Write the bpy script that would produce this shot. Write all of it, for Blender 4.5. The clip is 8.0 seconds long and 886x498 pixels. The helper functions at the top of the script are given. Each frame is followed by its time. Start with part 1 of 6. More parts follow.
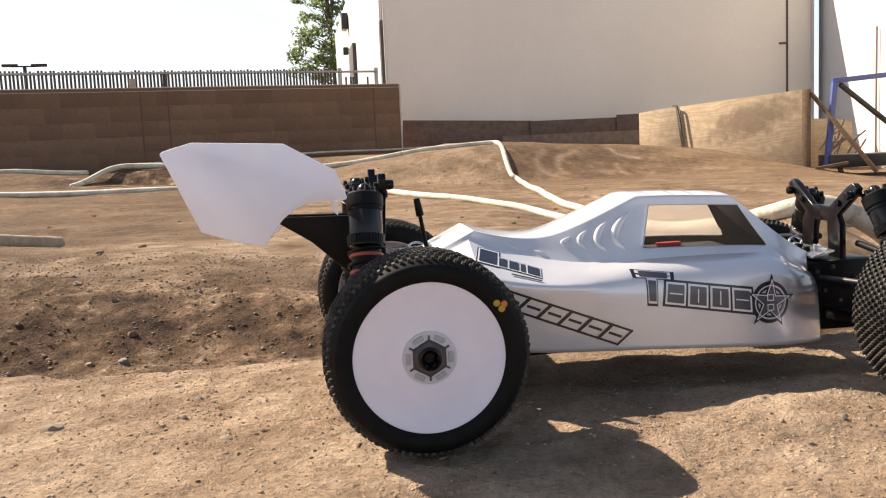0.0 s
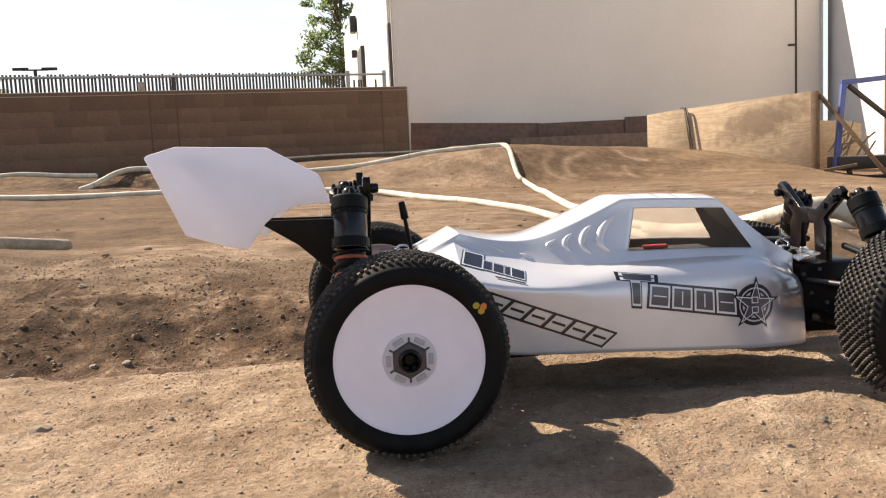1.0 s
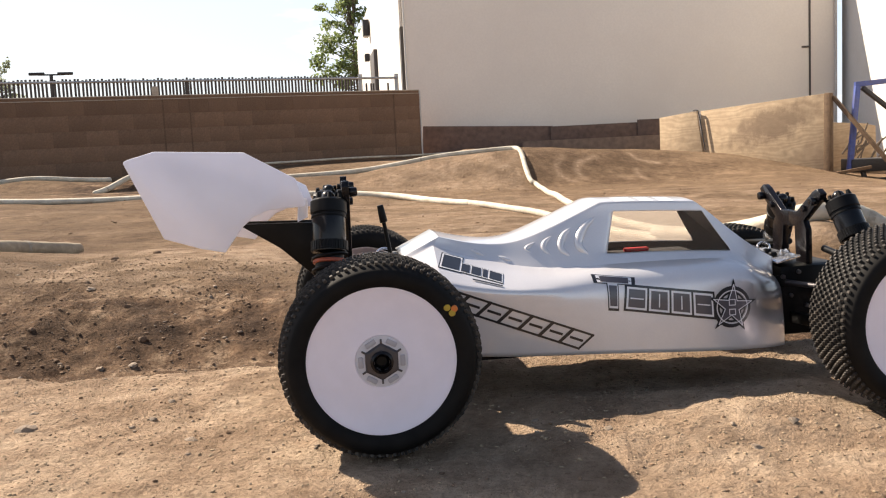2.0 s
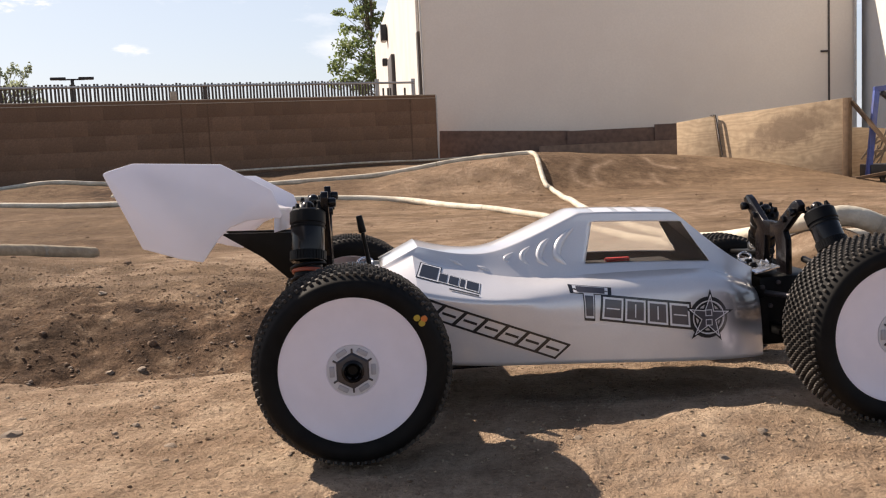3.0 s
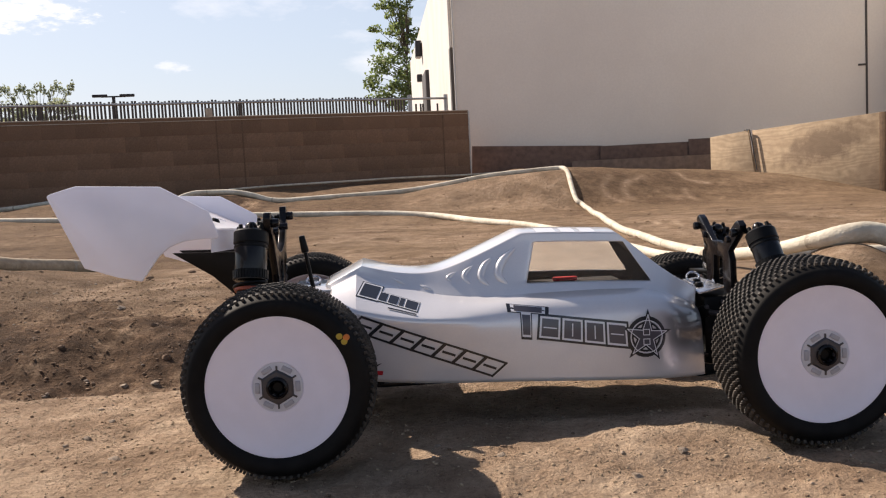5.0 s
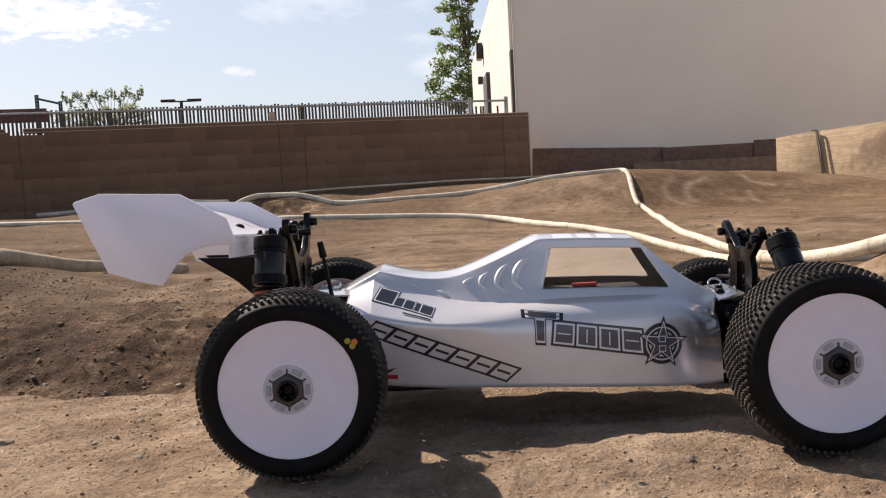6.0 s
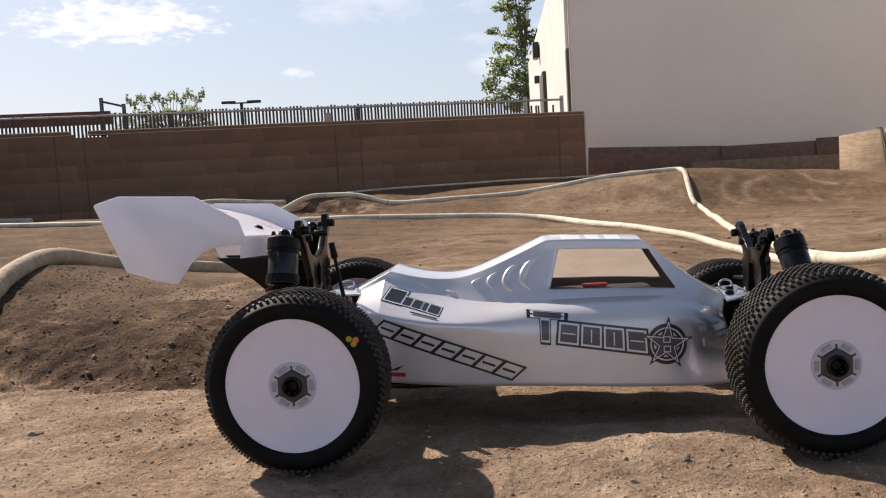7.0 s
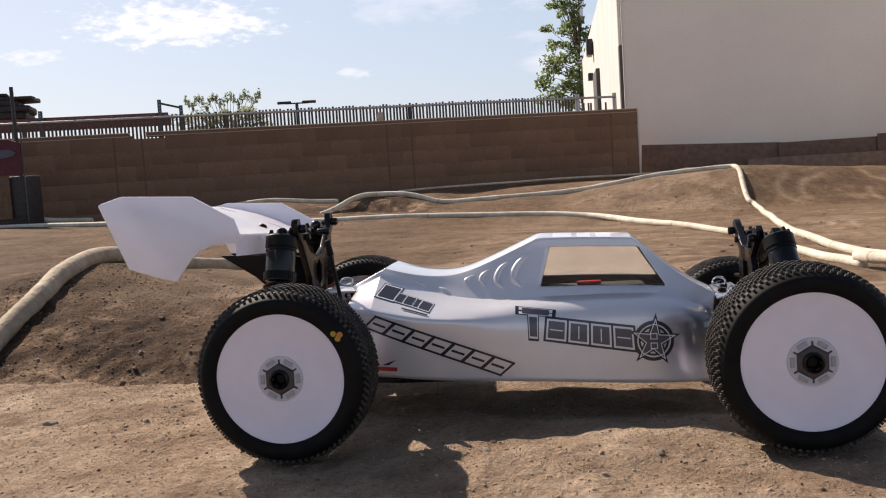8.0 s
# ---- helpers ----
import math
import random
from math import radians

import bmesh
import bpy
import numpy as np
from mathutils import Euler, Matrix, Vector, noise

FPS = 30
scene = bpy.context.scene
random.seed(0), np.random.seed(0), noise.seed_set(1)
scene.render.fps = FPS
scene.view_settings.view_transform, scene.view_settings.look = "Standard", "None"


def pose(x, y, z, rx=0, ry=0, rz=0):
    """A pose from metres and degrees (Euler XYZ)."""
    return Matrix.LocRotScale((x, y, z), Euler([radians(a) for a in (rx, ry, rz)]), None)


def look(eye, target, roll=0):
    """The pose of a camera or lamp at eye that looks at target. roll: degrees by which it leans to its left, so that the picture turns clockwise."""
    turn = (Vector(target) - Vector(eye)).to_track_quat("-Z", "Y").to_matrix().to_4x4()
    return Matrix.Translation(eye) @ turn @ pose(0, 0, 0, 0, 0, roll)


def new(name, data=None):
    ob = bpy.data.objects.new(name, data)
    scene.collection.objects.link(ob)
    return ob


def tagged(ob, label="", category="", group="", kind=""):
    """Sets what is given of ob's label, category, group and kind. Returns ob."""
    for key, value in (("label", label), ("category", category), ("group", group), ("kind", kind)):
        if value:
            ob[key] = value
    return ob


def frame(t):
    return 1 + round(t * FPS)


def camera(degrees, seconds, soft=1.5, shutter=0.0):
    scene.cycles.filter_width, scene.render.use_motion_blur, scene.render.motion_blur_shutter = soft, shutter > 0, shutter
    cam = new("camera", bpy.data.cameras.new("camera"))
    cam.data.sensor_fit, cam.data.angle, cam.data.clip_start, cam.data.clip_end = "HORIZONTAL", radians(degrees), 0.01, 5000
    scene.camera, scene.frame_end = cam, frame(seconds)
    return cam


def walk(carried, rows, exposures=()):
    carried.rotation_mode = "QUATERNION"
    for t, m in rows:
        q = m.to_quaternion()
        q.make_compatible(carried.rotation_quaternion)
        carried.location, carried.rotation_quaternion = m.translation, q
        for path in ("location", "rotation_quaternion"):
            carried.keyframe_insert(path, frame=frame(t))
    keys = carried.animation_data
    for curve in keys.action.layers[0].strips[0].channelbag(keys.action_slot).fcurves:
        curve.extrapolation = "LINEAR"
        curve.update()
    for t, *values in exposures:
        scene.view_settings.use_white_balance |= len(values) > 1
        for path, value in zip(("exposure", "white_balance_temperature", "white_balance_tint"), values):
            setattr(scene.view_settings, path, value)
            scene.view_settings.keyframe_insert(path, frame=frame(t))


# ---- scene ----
cam = camera(50.7, 8.0, soft=1.15)
PATH = [
    (0, (0.021, 0.008, 0.176), (0.0, 1.993, -0.065), -2.6),
    (0.5, (0.028, 0.007, 0.177), (-0.003, 1.992, -0.062), -2.7),
    (1, (0.037, 0.004, 0.176), (-0.003, 1.99, -0.059), -2.7),
    (1.5, (0.048, 0.001, 0.175), (-0.003, 1.987, -0.056), -2.8),
    (3, (0.088, -0.009, 0.179), (-0.019, 1.977, -0.037), -2.8),
    (3.5, (0.102, -0.011, 0.181), (-0.014, 1.975, -0.027), -2.8),
    (4, (0.119, -0.015, 0.182), (-0.008, 1.971, -0.016), -2.8),
    (5.5, (0.172, -0.019, 0.18), (-0.068, 1.959, 0.006), -3.0),
    (6, (0.188, -0.021, 0.182), (-0.126, 1.947, 0.013), -3.1),
    (6.5, (0.205, -0.024, 0.182), (-0.171, 1.933, 0.017), -3.2),
    (7, (0.225, -0.028, 0.182), (-0.209, 1.918, 0.019), -3.3),
    (7.5, (0.25, -0.031, 0.181), (-0.246, 1.9, 0.02), -3.5),
    (8, (0.273, -0.032, 0.18), (-0.274, 1.885, 0.021), -3.6),
]
EXPOSURES = [(0.0, 1.10, 7050, 14), (1.7, 1.10, 7050, 14), (3.0, 0.68, 6950, 17), (4.0, 0.63, 6850, 17), (5.5, 0.58, 6780, 17), (8.0, 0.50, 6690, 17)]
walk(cam, [(t, look(eye, target, roll)) for t, eye, target, roll in PATH], EXPOSURES)

# ---- world and sun ----
SUN_TRAVEL = Vector((0.95, -0.65, -1.0)).normalized()
CLOUDS = (((-0.505, 0.847, 0.167), 0.105, 0.024, 0.85), ((-0.620, 0.773, 0.138), 0.03, 0.010, 0.45), ((-0.348, 0.931, 0.111), 0.022, 0.006, 0.4))
world = bpy.data.worlds.new("sky")
scene.world = world
world.use_nodes = True
wn, wl = world.node_tree.nodes, world.node_tree.links
wn.clear()
w_out = wn.new("ShaderNodeOutputWorld")
w_bg = wn.new("ShaderNodeBackground")
w_sky = wn.new("ShaderNodeTexSky")
w_sky.sky_type = "NISHITA"
w_sky.sun_disc = False
w_sky.sun_elevation = math.asin(-SUN_TRAVEL.z)
w_sky.sun_rotation = math.atan2(-SUN_TRAVEL.x, -SUN_TRAVEL.y)
w_sky.dust_density = 1.2
w_sky.air_density = 1.0
# thin clouds and haze, low over the clear sky
w_co = wn.new("ShaderNodeTexCoord")
w_map = wn.new("ShaderNodeMapping")
w_map.inputs["Scale"].default_value = (3.0, 3.0, 8.0)
w_map.inputs["Location"].default_value = (0.35, 0.1, 0.4)
w_noise = wn.new("ShaderNodeTexNoise")
w_noise.inputs["Scale"].default_value = 1.1
w_noise.inputs["Detail"].default_value = 7.0
w_noise.inputs["Roughness"].default_value = 0.6
w_ramp = wn.new("ShaderNodeValToRGB")
w_ramp.color_ramp.elements[0].position = 0.60
w_ramp.color_ramp.elements[0].color = (0.0, 0.0, 0.0, 1)
w_ramp.color_ramp.elements[1].color = (0.9, 0.9, 0.9, 1)
w_ramp.color_ramp.elements[1].position = 0.82
w_mix = wn.new("ShaderNodeMixRGB")
w_mix.inputs["Color2"].default_value = (11.4, 11.5, 11.6, 1.0)
w_bg.inputs["Strength"].default_value = 0.072
wl.new(w_co.outputs["Generated"], w_map.inputs["Vector"])
wl.new(w_map.outputs["Vector"], w_noise.inputs["Vector"])
wl.new(w_noise.outputs["Fac"], w_ramp.inputs["Fac"])
w_sep = wn.new("ShaderNodeSeparateXYZ")
w_low = wn.new("ShaderNodeMapRange")
w_low.interpolation_type = "SMOOTHSTEP"
w_low.inputs["From Min"].default_value, w_low.inputs["From Max"].default_value = 0.16, 0.55
w_low.inputs["To Min"].default_value, w_low.inputs["To Max"].default_value = 1.0, 0.05
w_mul = wn.new("ShaderNodeMath")
w_mul.operation = "MULTIPLY"
wl.new(w_co.outputs["Generated"], w_sep.inputs["Vector"])
wl.new(w_sep.outputs["Z"], w_low.inputs["Value"])
wl.new(w_ramp.outputs["Color"], w_mul.inputs[0])
wl.new(w_low.outputs["Result"], w_mul.inputs[1])


def cloud(way, wide, tall, amount, before):
    """One ragged low cloud in the sky's direction way, joined to the clouds before it."""
    d = Vector(way).normalized()
    side = d.cross(Vector((0, 0, 1))).normalized()
    up = side.cross(d)
    torn = wn.new("ShaderNodeTexNoise")
    torn.inputs["Scale"].default_value, torn.inputs["Detail"].default_value, torn.inputs["Roughness"].default_value = 16.0, 8.0, 0.62
    wl.new(w_map.outputs["Vector"], torn.inputs["Vector"])
    total = None
    for axis, size in ((side, wide), (up, tall)):
        dot = wn.new("ShaderNodeVectorMath")
        dot.operation = "DOT_PRODUCT"
        dot.inputs[1].default_value = axis / size
        wl.new(w_co.outputs["Generated"], dot.inputs[0])
        square = wn.new("ShaderNodeMath")
        square.operation = "POWER"
        absolute = wn.new("ShaderNodeMath")
        absolute.operation = "ABSOLUTE"
        wl.new(dot.outputs["Value"], absolute.inputs[0])
        wl.new(absolute.outputs["Value"], square.inputs[0])
        square.inputs[1].default_value = 2.0
        if total:
            add = wn.new("ShaderNodeMath")
            add.operation = "ADD"
            wl.new(total, add.inputs[0])
            wl.new(square.outputs["Value"], add.inputs[1])
            total = add.outputs["Value"]
        else:
            total = square.outputs["Value"]
    ragged = wn.new("ShaderNodeMath")
    ragged.operation = "MULTIPLY_ADD"
    wl.new(torn.outputs["Fac"], ragged.inputs[0])
    ragged.inputs[1].default_value = 5.0
    wl.new(total, ragged.inputs[2])
    fade = wn.new("ShaderNodeMapRange")
    fade.interpolation_type = "SMOOTHSTEP"
    fade.inputs["From Min"].default_value, fade.inputs["From Max"].default_value = 2.2, 3.6
    fade.inputs["To Min"].default_value, fade.inputs["To Max"].default_value = amount, 0.0
    wl.new(ragged.outputs["Value"], fade.inputs["Value"])
    front = wn.new("ShaderNodeVectorMath")
    front.operation = "DOT_PRODUCT"
    front.inputs[1].default_value = d
    wl.new(w_co.outputs["Generated"], front.inputs[0])
    ahead = wn.new("ShaderNodeMath")
    ahead.operation = "GREATER_THAN"
    ahead.inputs[1].default_value = 0.5
    wl.new(front.outputs["Value"], ahead.inputs[0])
    kept = wn.new("ShaderNodeMath")
    kept.operation = "MULTIPLY"
    wl.new(fade.outputs["Result"], kept.inputs[0])
    wl.new(ahead.outputs["Value"], kept.inputs[1])
    both = wn.new("ShaderNodeMath")
    both.operation = "MAXIMUM"
    wl.new(before, both.inputs[0])
    wl.new(kept.outputs["Value"], both.inputs[1])
    return both.outputs["Value"]


clouds = w_mul.outputs["Value"]
for way, wide, tall, amount in CLOUDS:
    clouds = cloud(way, wide, tall, amount, clouds)
wl.new(clouds, w_mix.inputs["Fac"])
w_haze = wn.new("ShaderNodeMixRGB")
w_haze.inputs["Color2"].default_value = (6.4, 7.8, 9.4, 1.0)
w_fac = wn.new("ShaderNodeMath")
w_fac.operation = "MULTIPLY"
w_fac.inputs[1].default_value = 0.6
wl.new(w_low.outputs["Result"], w_fac.inputs[0])
wl.new(w_fac.outputs["Value"], w_haze.inputs["Fac"])
wl.new(w_sky.outputs["Color"], w_haze.inputs["Color1"])
wl.new(w_haze.outputs["Color"], w_mix.inputs["Color1"])
wl.new(w_mix.outputs["Color"], w_bg.inputs["Color"])
wl.new(w_bg.outputs["Background"], w_out.inputs["Surface"])

sun_data = bpy.data.lights.new("sun", "SUN")
sun_data.energy = 5.0
sun_data.angle = radians(0.5)
sun_data.color = (1.0, 0.92, 0.78)
sun = new("sun", sun_data)
sun.matrix_world = look((-9.0, 5.0, 9.0), Vector((-9.0, 5.0, 9.0)) + SUN_TRAVEL)


# ---- materials ----
def material(name, colour, rough=0.6, metal=0.0, vary=0.12, grain=40.0, stain=3.0, bump=0.0, bump_scale=200.0, tint=None, coat=0.0, spec=0.5, detail=5.0):
    """A surface with grain and broad stains; tint is the colour of the stains."""
    m = bpy.data.materials.new(name)
    m.use_nodes = True
    n, l = m.node_tree.nodes, m.node_tree.links
    b = n["Principled BSDF"]
    co = n.new("ShaderNodeTexCoord")
    fine = n.new("ShaderNodeTexNoise")
    fine.inputs["Scale"].default_value = grain
    fine.inputs["Detail"].default_value = detail
    broad = n.new("ShaderNodeTexNoise")
    broad.inputs["Scale"].default_value = stain
    broad.inputs["Detail"].default_value = 6.0
    broad.inputs["Roughness"].default_value = 0.6
    l.new(co.outputs["Object"], fine.inputs["Vector"])
    l.new(co.outputs["Object"], broad.inputs["Vector"])
    dark = [c * (1 - vary) for c in colour]
    light = [min(1.0, c * (1 + vary)) for c in colour]
    r1 = n.new("ShaderNodeValToRGB")
    r1.color_ramp.elements[0].position, r1.color_ramp.elements[1].position = 0.3, 0.7
    r1.color_ramp.elements[0].color, r1.color_ramp.elements[1].color = (*dark, 1), (*light, 1)
    l.new(fine.outputs["Fac"], r1.inputs["Fac"])
    mix = n.new("ShaderNodeMixRGB")
    r2 = n.new("ShaderNodeValToRGB")
    r2.color_ramp.elements[0].position, r2.color_ramp.elements[1].position = 0.42, 0.7
    r2.color_ramp.elements[1].color = (0.7, 0.7, 0.7, 1) if tint else (vary, vary, vary, 1)
    l.new(broad.outputs["Fac"], r2.inputs["Fac"])
    l.new(r2.outputs["Color"], mix.inputs["Fac"])
    l.new(r1.outputs["Color"], mix.inputs["Color1"])
    mix.inputs["Color2"].default_value = (*(tint or [c * 0.6 for c in colour]), 1)
    l.new(mix.outputs["Color"], b.inputs["Base Color"])
    b.inputs["Roughness"].default_value = rough
    b.inputs["Metallic"].default_value = metal
    b.inputs["Coat Weight"].default_value = coat
    b.inputs["Coat Roughness"].default_value = 0.08
    b.inputs["Specular IOR Level"].default_value = spec
    if bump:
        bn = n.new("ShaderNodeTexNoise")
        bn.inputs["Scale"].default_value = bump_scale
        bn.inputs["Detail"].default_value = 6.0
        l.new(co.outputs["Object"], bn.inputs["Vector"])
        bu = n.new("ShaderNodeBump")
        bu.inputs["Strength"].default_value = bump
        bu.inputs["Distance"].default_value = 1.0 / bump_scale
        l.new(bn.outputs["Fac"], bu.inputs["Height"])
        l.new(bu.outputs["Normal"], b.inputs["Normal"])
    return m


def piece_variation(m, amount):
    """Each object of the material gets its own lightness."""
    n, l = m.node_tree.nodes, m.node_tree.links
    b = n["Principled BSDF"]
    link = b.inputs["Base Color"].links[0]
    src = link.from_socket
    info = n.new("ShaderNodeObjectInfo")
    mr = n.new("ShaderNodeMapRange")
    mr.inputs["To Min"].default_value, mr.inputs["To Max"].default_value = 1 - amount, 1 + amount
    hsv = n.new("ShaderNodeHueSaturation")
    l.new(info.outputs["Random"], mr.inputs["Value"])
    l.new(mr.outputs["Result"], hsv.inputs["Value"])
    l.new(src, hsv.inputs["Color"])
    l.new(hsv.outputs["Color"], b.inputs["Base Color"])
    return m


def dirt_material():
    m = bpy.data.materials.new("dry_dirt")
    m.use_nodes = True
    n, l = m.node_tree.nodes, m.node_tree.links
    b = n["Principled BSDF"]
    b.inputs["Roughness"].default_value = 0.95
    b.inputs["Specular IOR Level"].default_value = 0.15
    co = n.new("ShaderNodeTexCoord")

    def noise_node(scale, detail=6.0, rough=0.6, vec=None):
        t = n.new("ShaderNodeTexNoise")
        t.inputs["Scale"].default_value, t.inputs["Detail"].default_value, t.inputs["Roughness"].default_value = scale, detail, rough
        l.new(vec or co.outputs["Object"], t.inputs["Vector"])
        return t

    def ramp(src, stops):
        r = n.new("ShaderNodeValToRGB")
        els = r.color_ramp.elements
        while len(els) < len(stops):
            els.new(0.5)
        for e, (p, c) in zip(els, stops):
            e.position, e.color = p, (*c, 1)
        l.new(src, r.inputs["Fac"])
        return r

    def mixed(fac, a, c, kind="MIX"):
        x = n.new("ShaderNodeMixRGB")
        x.blend_type = kind
        for s, v in (("Fac", fac), ("Color1", a), ("Color2", c)):
            if isinstance(v, (int, float)):
                x.inputs[s].default_value = v
            else:
                l.new(v, x.inputs[s])
        return x.outputs["Color"]

    broad = ramp(noise_node(2.3).outputs["Fac"], [(0.3, (0.164, 0.110, 0.070)), (0.55, (0.240, 0.166, 0.107)), (0.75, (0.328, 0.232, 0.155))])
    mid = ramp(noise_node(14.0, 9.0, 0.68).outputs["Fac"], [(0.34, (0.64, 0.62, 0.60)), (0.6, (1.12, 1.10, 1.08))])
    fine = ramp(noise_node(380.0, 5.0, 0.7).outputs["Fac"], [(0.32, (0.74, 0.72, 0.70)), (0.62, (1.13, 1.12, 1.10))])
    col = mixed(1.0, broad.outputs["Color"], mid.outputs["Color"], "MULTIPLY")
    col = mixed(1.0, col, fine.outputs["Color"], "MULTIPLY")
    # wheel-swept streaks along the lane
    mp = n.new("ShaderNodeMapping")
    mp.inputs["Scale"].default_value = (0.9, 5.0, 1.0)
    l.new(co.outputs["Object"], mp.inputs["Vector"])
    streak = ramp(noise_node(1.6, 6.0, 0.6, mp.outputs["Vector"]).outputs["Fac"], [(0.38, (0.74, 0.71, 0.68)), (0.62, (1.12, 1.11, 1.1))])
    col = mixed(0.32, col, mixed(1.0, col, streak.outputs["Color"], "MULTIPLY"))
    # darker colour, on the loose earth of the banks and on the far mound
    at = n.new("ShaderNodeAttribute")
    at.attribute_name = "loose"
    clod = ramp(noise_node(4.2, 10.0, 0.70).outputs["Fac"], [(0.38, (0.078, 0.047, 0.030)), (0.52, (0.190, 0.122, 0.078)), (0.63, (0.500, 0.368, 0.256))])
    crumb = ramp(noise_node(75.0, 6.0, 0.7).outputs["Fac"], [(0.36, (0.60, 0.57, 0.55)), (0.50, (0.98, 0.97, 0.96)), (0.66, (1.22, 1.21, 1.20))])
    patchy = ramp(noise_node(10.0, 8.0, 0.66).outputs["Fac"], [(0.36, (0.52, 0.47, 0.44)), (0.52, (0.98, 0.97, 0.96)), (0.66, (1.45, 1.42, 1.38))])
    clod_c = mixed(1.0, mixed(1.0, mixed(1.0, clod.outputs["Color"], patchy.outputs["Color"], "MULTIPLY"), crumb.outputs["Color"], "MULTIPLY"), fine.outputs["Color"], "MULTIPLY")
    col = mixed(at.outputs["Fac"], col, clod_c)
    # pale trodden dust; also carries the painted sunlight on the far mound
    dust = n.new("ShaderNodeAttribute")
    dust.attribute_name = "dust"
    pale = ramp(noise_node(13.0, 8.0, 0.64).outputs["Fac"], [(0.34, (0.290, 0.198, 0.132)), (0.5, (0.440, 0.316, 0.219)), (0.66, (0.595, 0.450, 0.325))])
    grit = ramp(noise_node(210.0, 6.0, 0.75).outputs["Fac"], [(0.36, (0.70, 0.68, 0.66)), (0.5, (0.97, 0.96, 0.95)), (0.68, (1.15, 1.14, 1.13))])
    col = mixed(dust.outputs["Fac"], col, mixed(1.0, pale.outputs["Color"], grit.outputs["Color"], "MULTIPLY"))
    # darker earth: damp, with shade of the left bank and mound painted in
    damp_shade = n.new("ShaderNodeAttribute")
    damp_shade.attribute_name = "damp_shade"
    darkened = n.new("ShaderNodeMixRGB")
    darkened.blend_type = "MULTIPLY"
    darkened.inputs["Color2"].default_value = (0.60, 0.56, 0.53, 1)
    l.new(damp_shade.outputs["Fac"], darkened.inputs["Fac"])
    l.new(col, darkened.inputs["Color1"])
    l.new(darkened.outputs["Color"], b.inputs["Base Color"])
    b1 = n.new("ShaderNodeBump")
    b1.inputs["Strength"].default_value, b1.inputs["Distance"].default_value = 0.8, 0.010
    l.new(noise_node(330.0, 7.0, 0.7).outputs["Fac"], b1.inputs["Height"])
    b2 = n.new("ShaderNodeBump")
    b2.inputs["Strength"].default_value, b2.inputs["Distance"].default_value = 0.6, 0.02
    l.new(noise_node(28.0, 8.0, 0.65).outputs["Fac"], b2.inputs["Height"])
    l.new(b1.outputs["Normal"], b2.inputs["Normal"])
    b3 = n.new("ShaderNodeBump")
    b3.inputs["Strength"].default_value, b3.inputs["Distance"].default_value = 0.5, 0.05
    l.new(noise_node(7.0, 10.0, 0.68).outputs["Fac"], b3.inputs["Height"])
    l.new(b2.outputs["Normal"], b3.inputs["Normal"])
    l.new(b3.outputs["Normal"], b.inputs["Normal"])
    return m


def hazed_pane(name, clear):
    """Thin clear plastic with a film of dust that scatters the light from behind; the dust lies in broad wipes."""
    m = bpy.data.materials.new(name)
    m.use_nodes = True
    n, l = m.node_tree.nodes, m.node_tree.links
    b = n["Principled BSDF"]
    b.inputs["Roughness"].default_value = 0.08
    b.inputs["Base Color"].default_value = (0.30, 0.27, 0.24, 1)
    tl = n.new("ShaderNodeBsdfTranslucent")
    tl.inputs["Color"].default_value = (0.72, 0.65, 0.58, 1)
    film = n.new("ShaderNodeMixShader")
    film.inputs["Fac"].default_value = 0.7
    l.new(b.outputs["BSDF"], film.inputs[1])
    l.new(tl.outputs["BSDF"], film.inputs[2])
    tr = n.new("ShaderNodeBsdfTransparent")
    tr.inputs["Color"].default_value = (0.86, 0.83, 0.79, 1)
    co = n.new("ShaderNodeTexCoord")
    mp = n.new("ShaderNodeMapping")
    mp.inputs["Scale"].default_value = (1.0, 1.0, 3.0)
    no = n.new("ShaderNodeTexNoise")
    no.inputs["Scale"].default_value, no.inputs["Detail"].default_value = 45.0, 4.0
    mr = n.new("ShaderNodeMapRange")
    mr.inputs["From Min"].default_value, mr.inputs["From Max"].default_value = 0.3, 0.7
    mr.inputs["To Min"].default_value, mr.inputs["To Max"].default_value = clear - 0.05, clear + 0.05
    l.new(co.outputs["Object"], mp.inputs["Vector"])
    l.new(mp.outputs["Vector"], no.inputs["Vector"])
    l.new(no.outputs["Fac"], mr.inputs["Value"])
    mx = n.new("ShaderNodeMixShader")
    l.new(mr.outputs["Result"], mx.inputs["Fac"])
    l.new(film.outputs["Shader"], mx.inputs[1])
    l.new(tr.outputs["BSDF"], mx.inputs[2])
    l.new(mx.outputs["Shader"], n["Material Output"].inputs["Surface"])
    return m


M_DIRT = dirt_material()
M_STONE = material("pale_stone", (0.312, 0.240, 0.176), 0.85, vary=0.3, grain=120, stain=30, bump=0.5, bump_scale=300)
M_CLOD = material("earth_clod", (0.200, 0.126, 0.077), 0.95, vary=0.35, grain=90, stain=20, bump=0.6, bump_scale=200)
M_BLOCK = piece_variation(material("concrete_block", (0.198, 0.116, 0.072), 0.92, vary=0.2, grain=60, stain=1.1, bump=0.5, bump_scale=90, tint=(0.146, 0.087, 0.055)), 0.11)
M_MORTAR = material("mortar", (0.19, 0.114, 0.072), 0.95, vary=0.15, grain=60, stain=2)
M_JOINT = material("dark_sealed_joint", (0.140, 0.084, 0.053), 0.95, vary=0.2, grain=40, stain=4)
M_CAP = material("wall_cap", (0.42, 0.36, 0.29), 0.9, vary=0.15, grain=50, stain=3, bump=0.3, bump_scale=80)
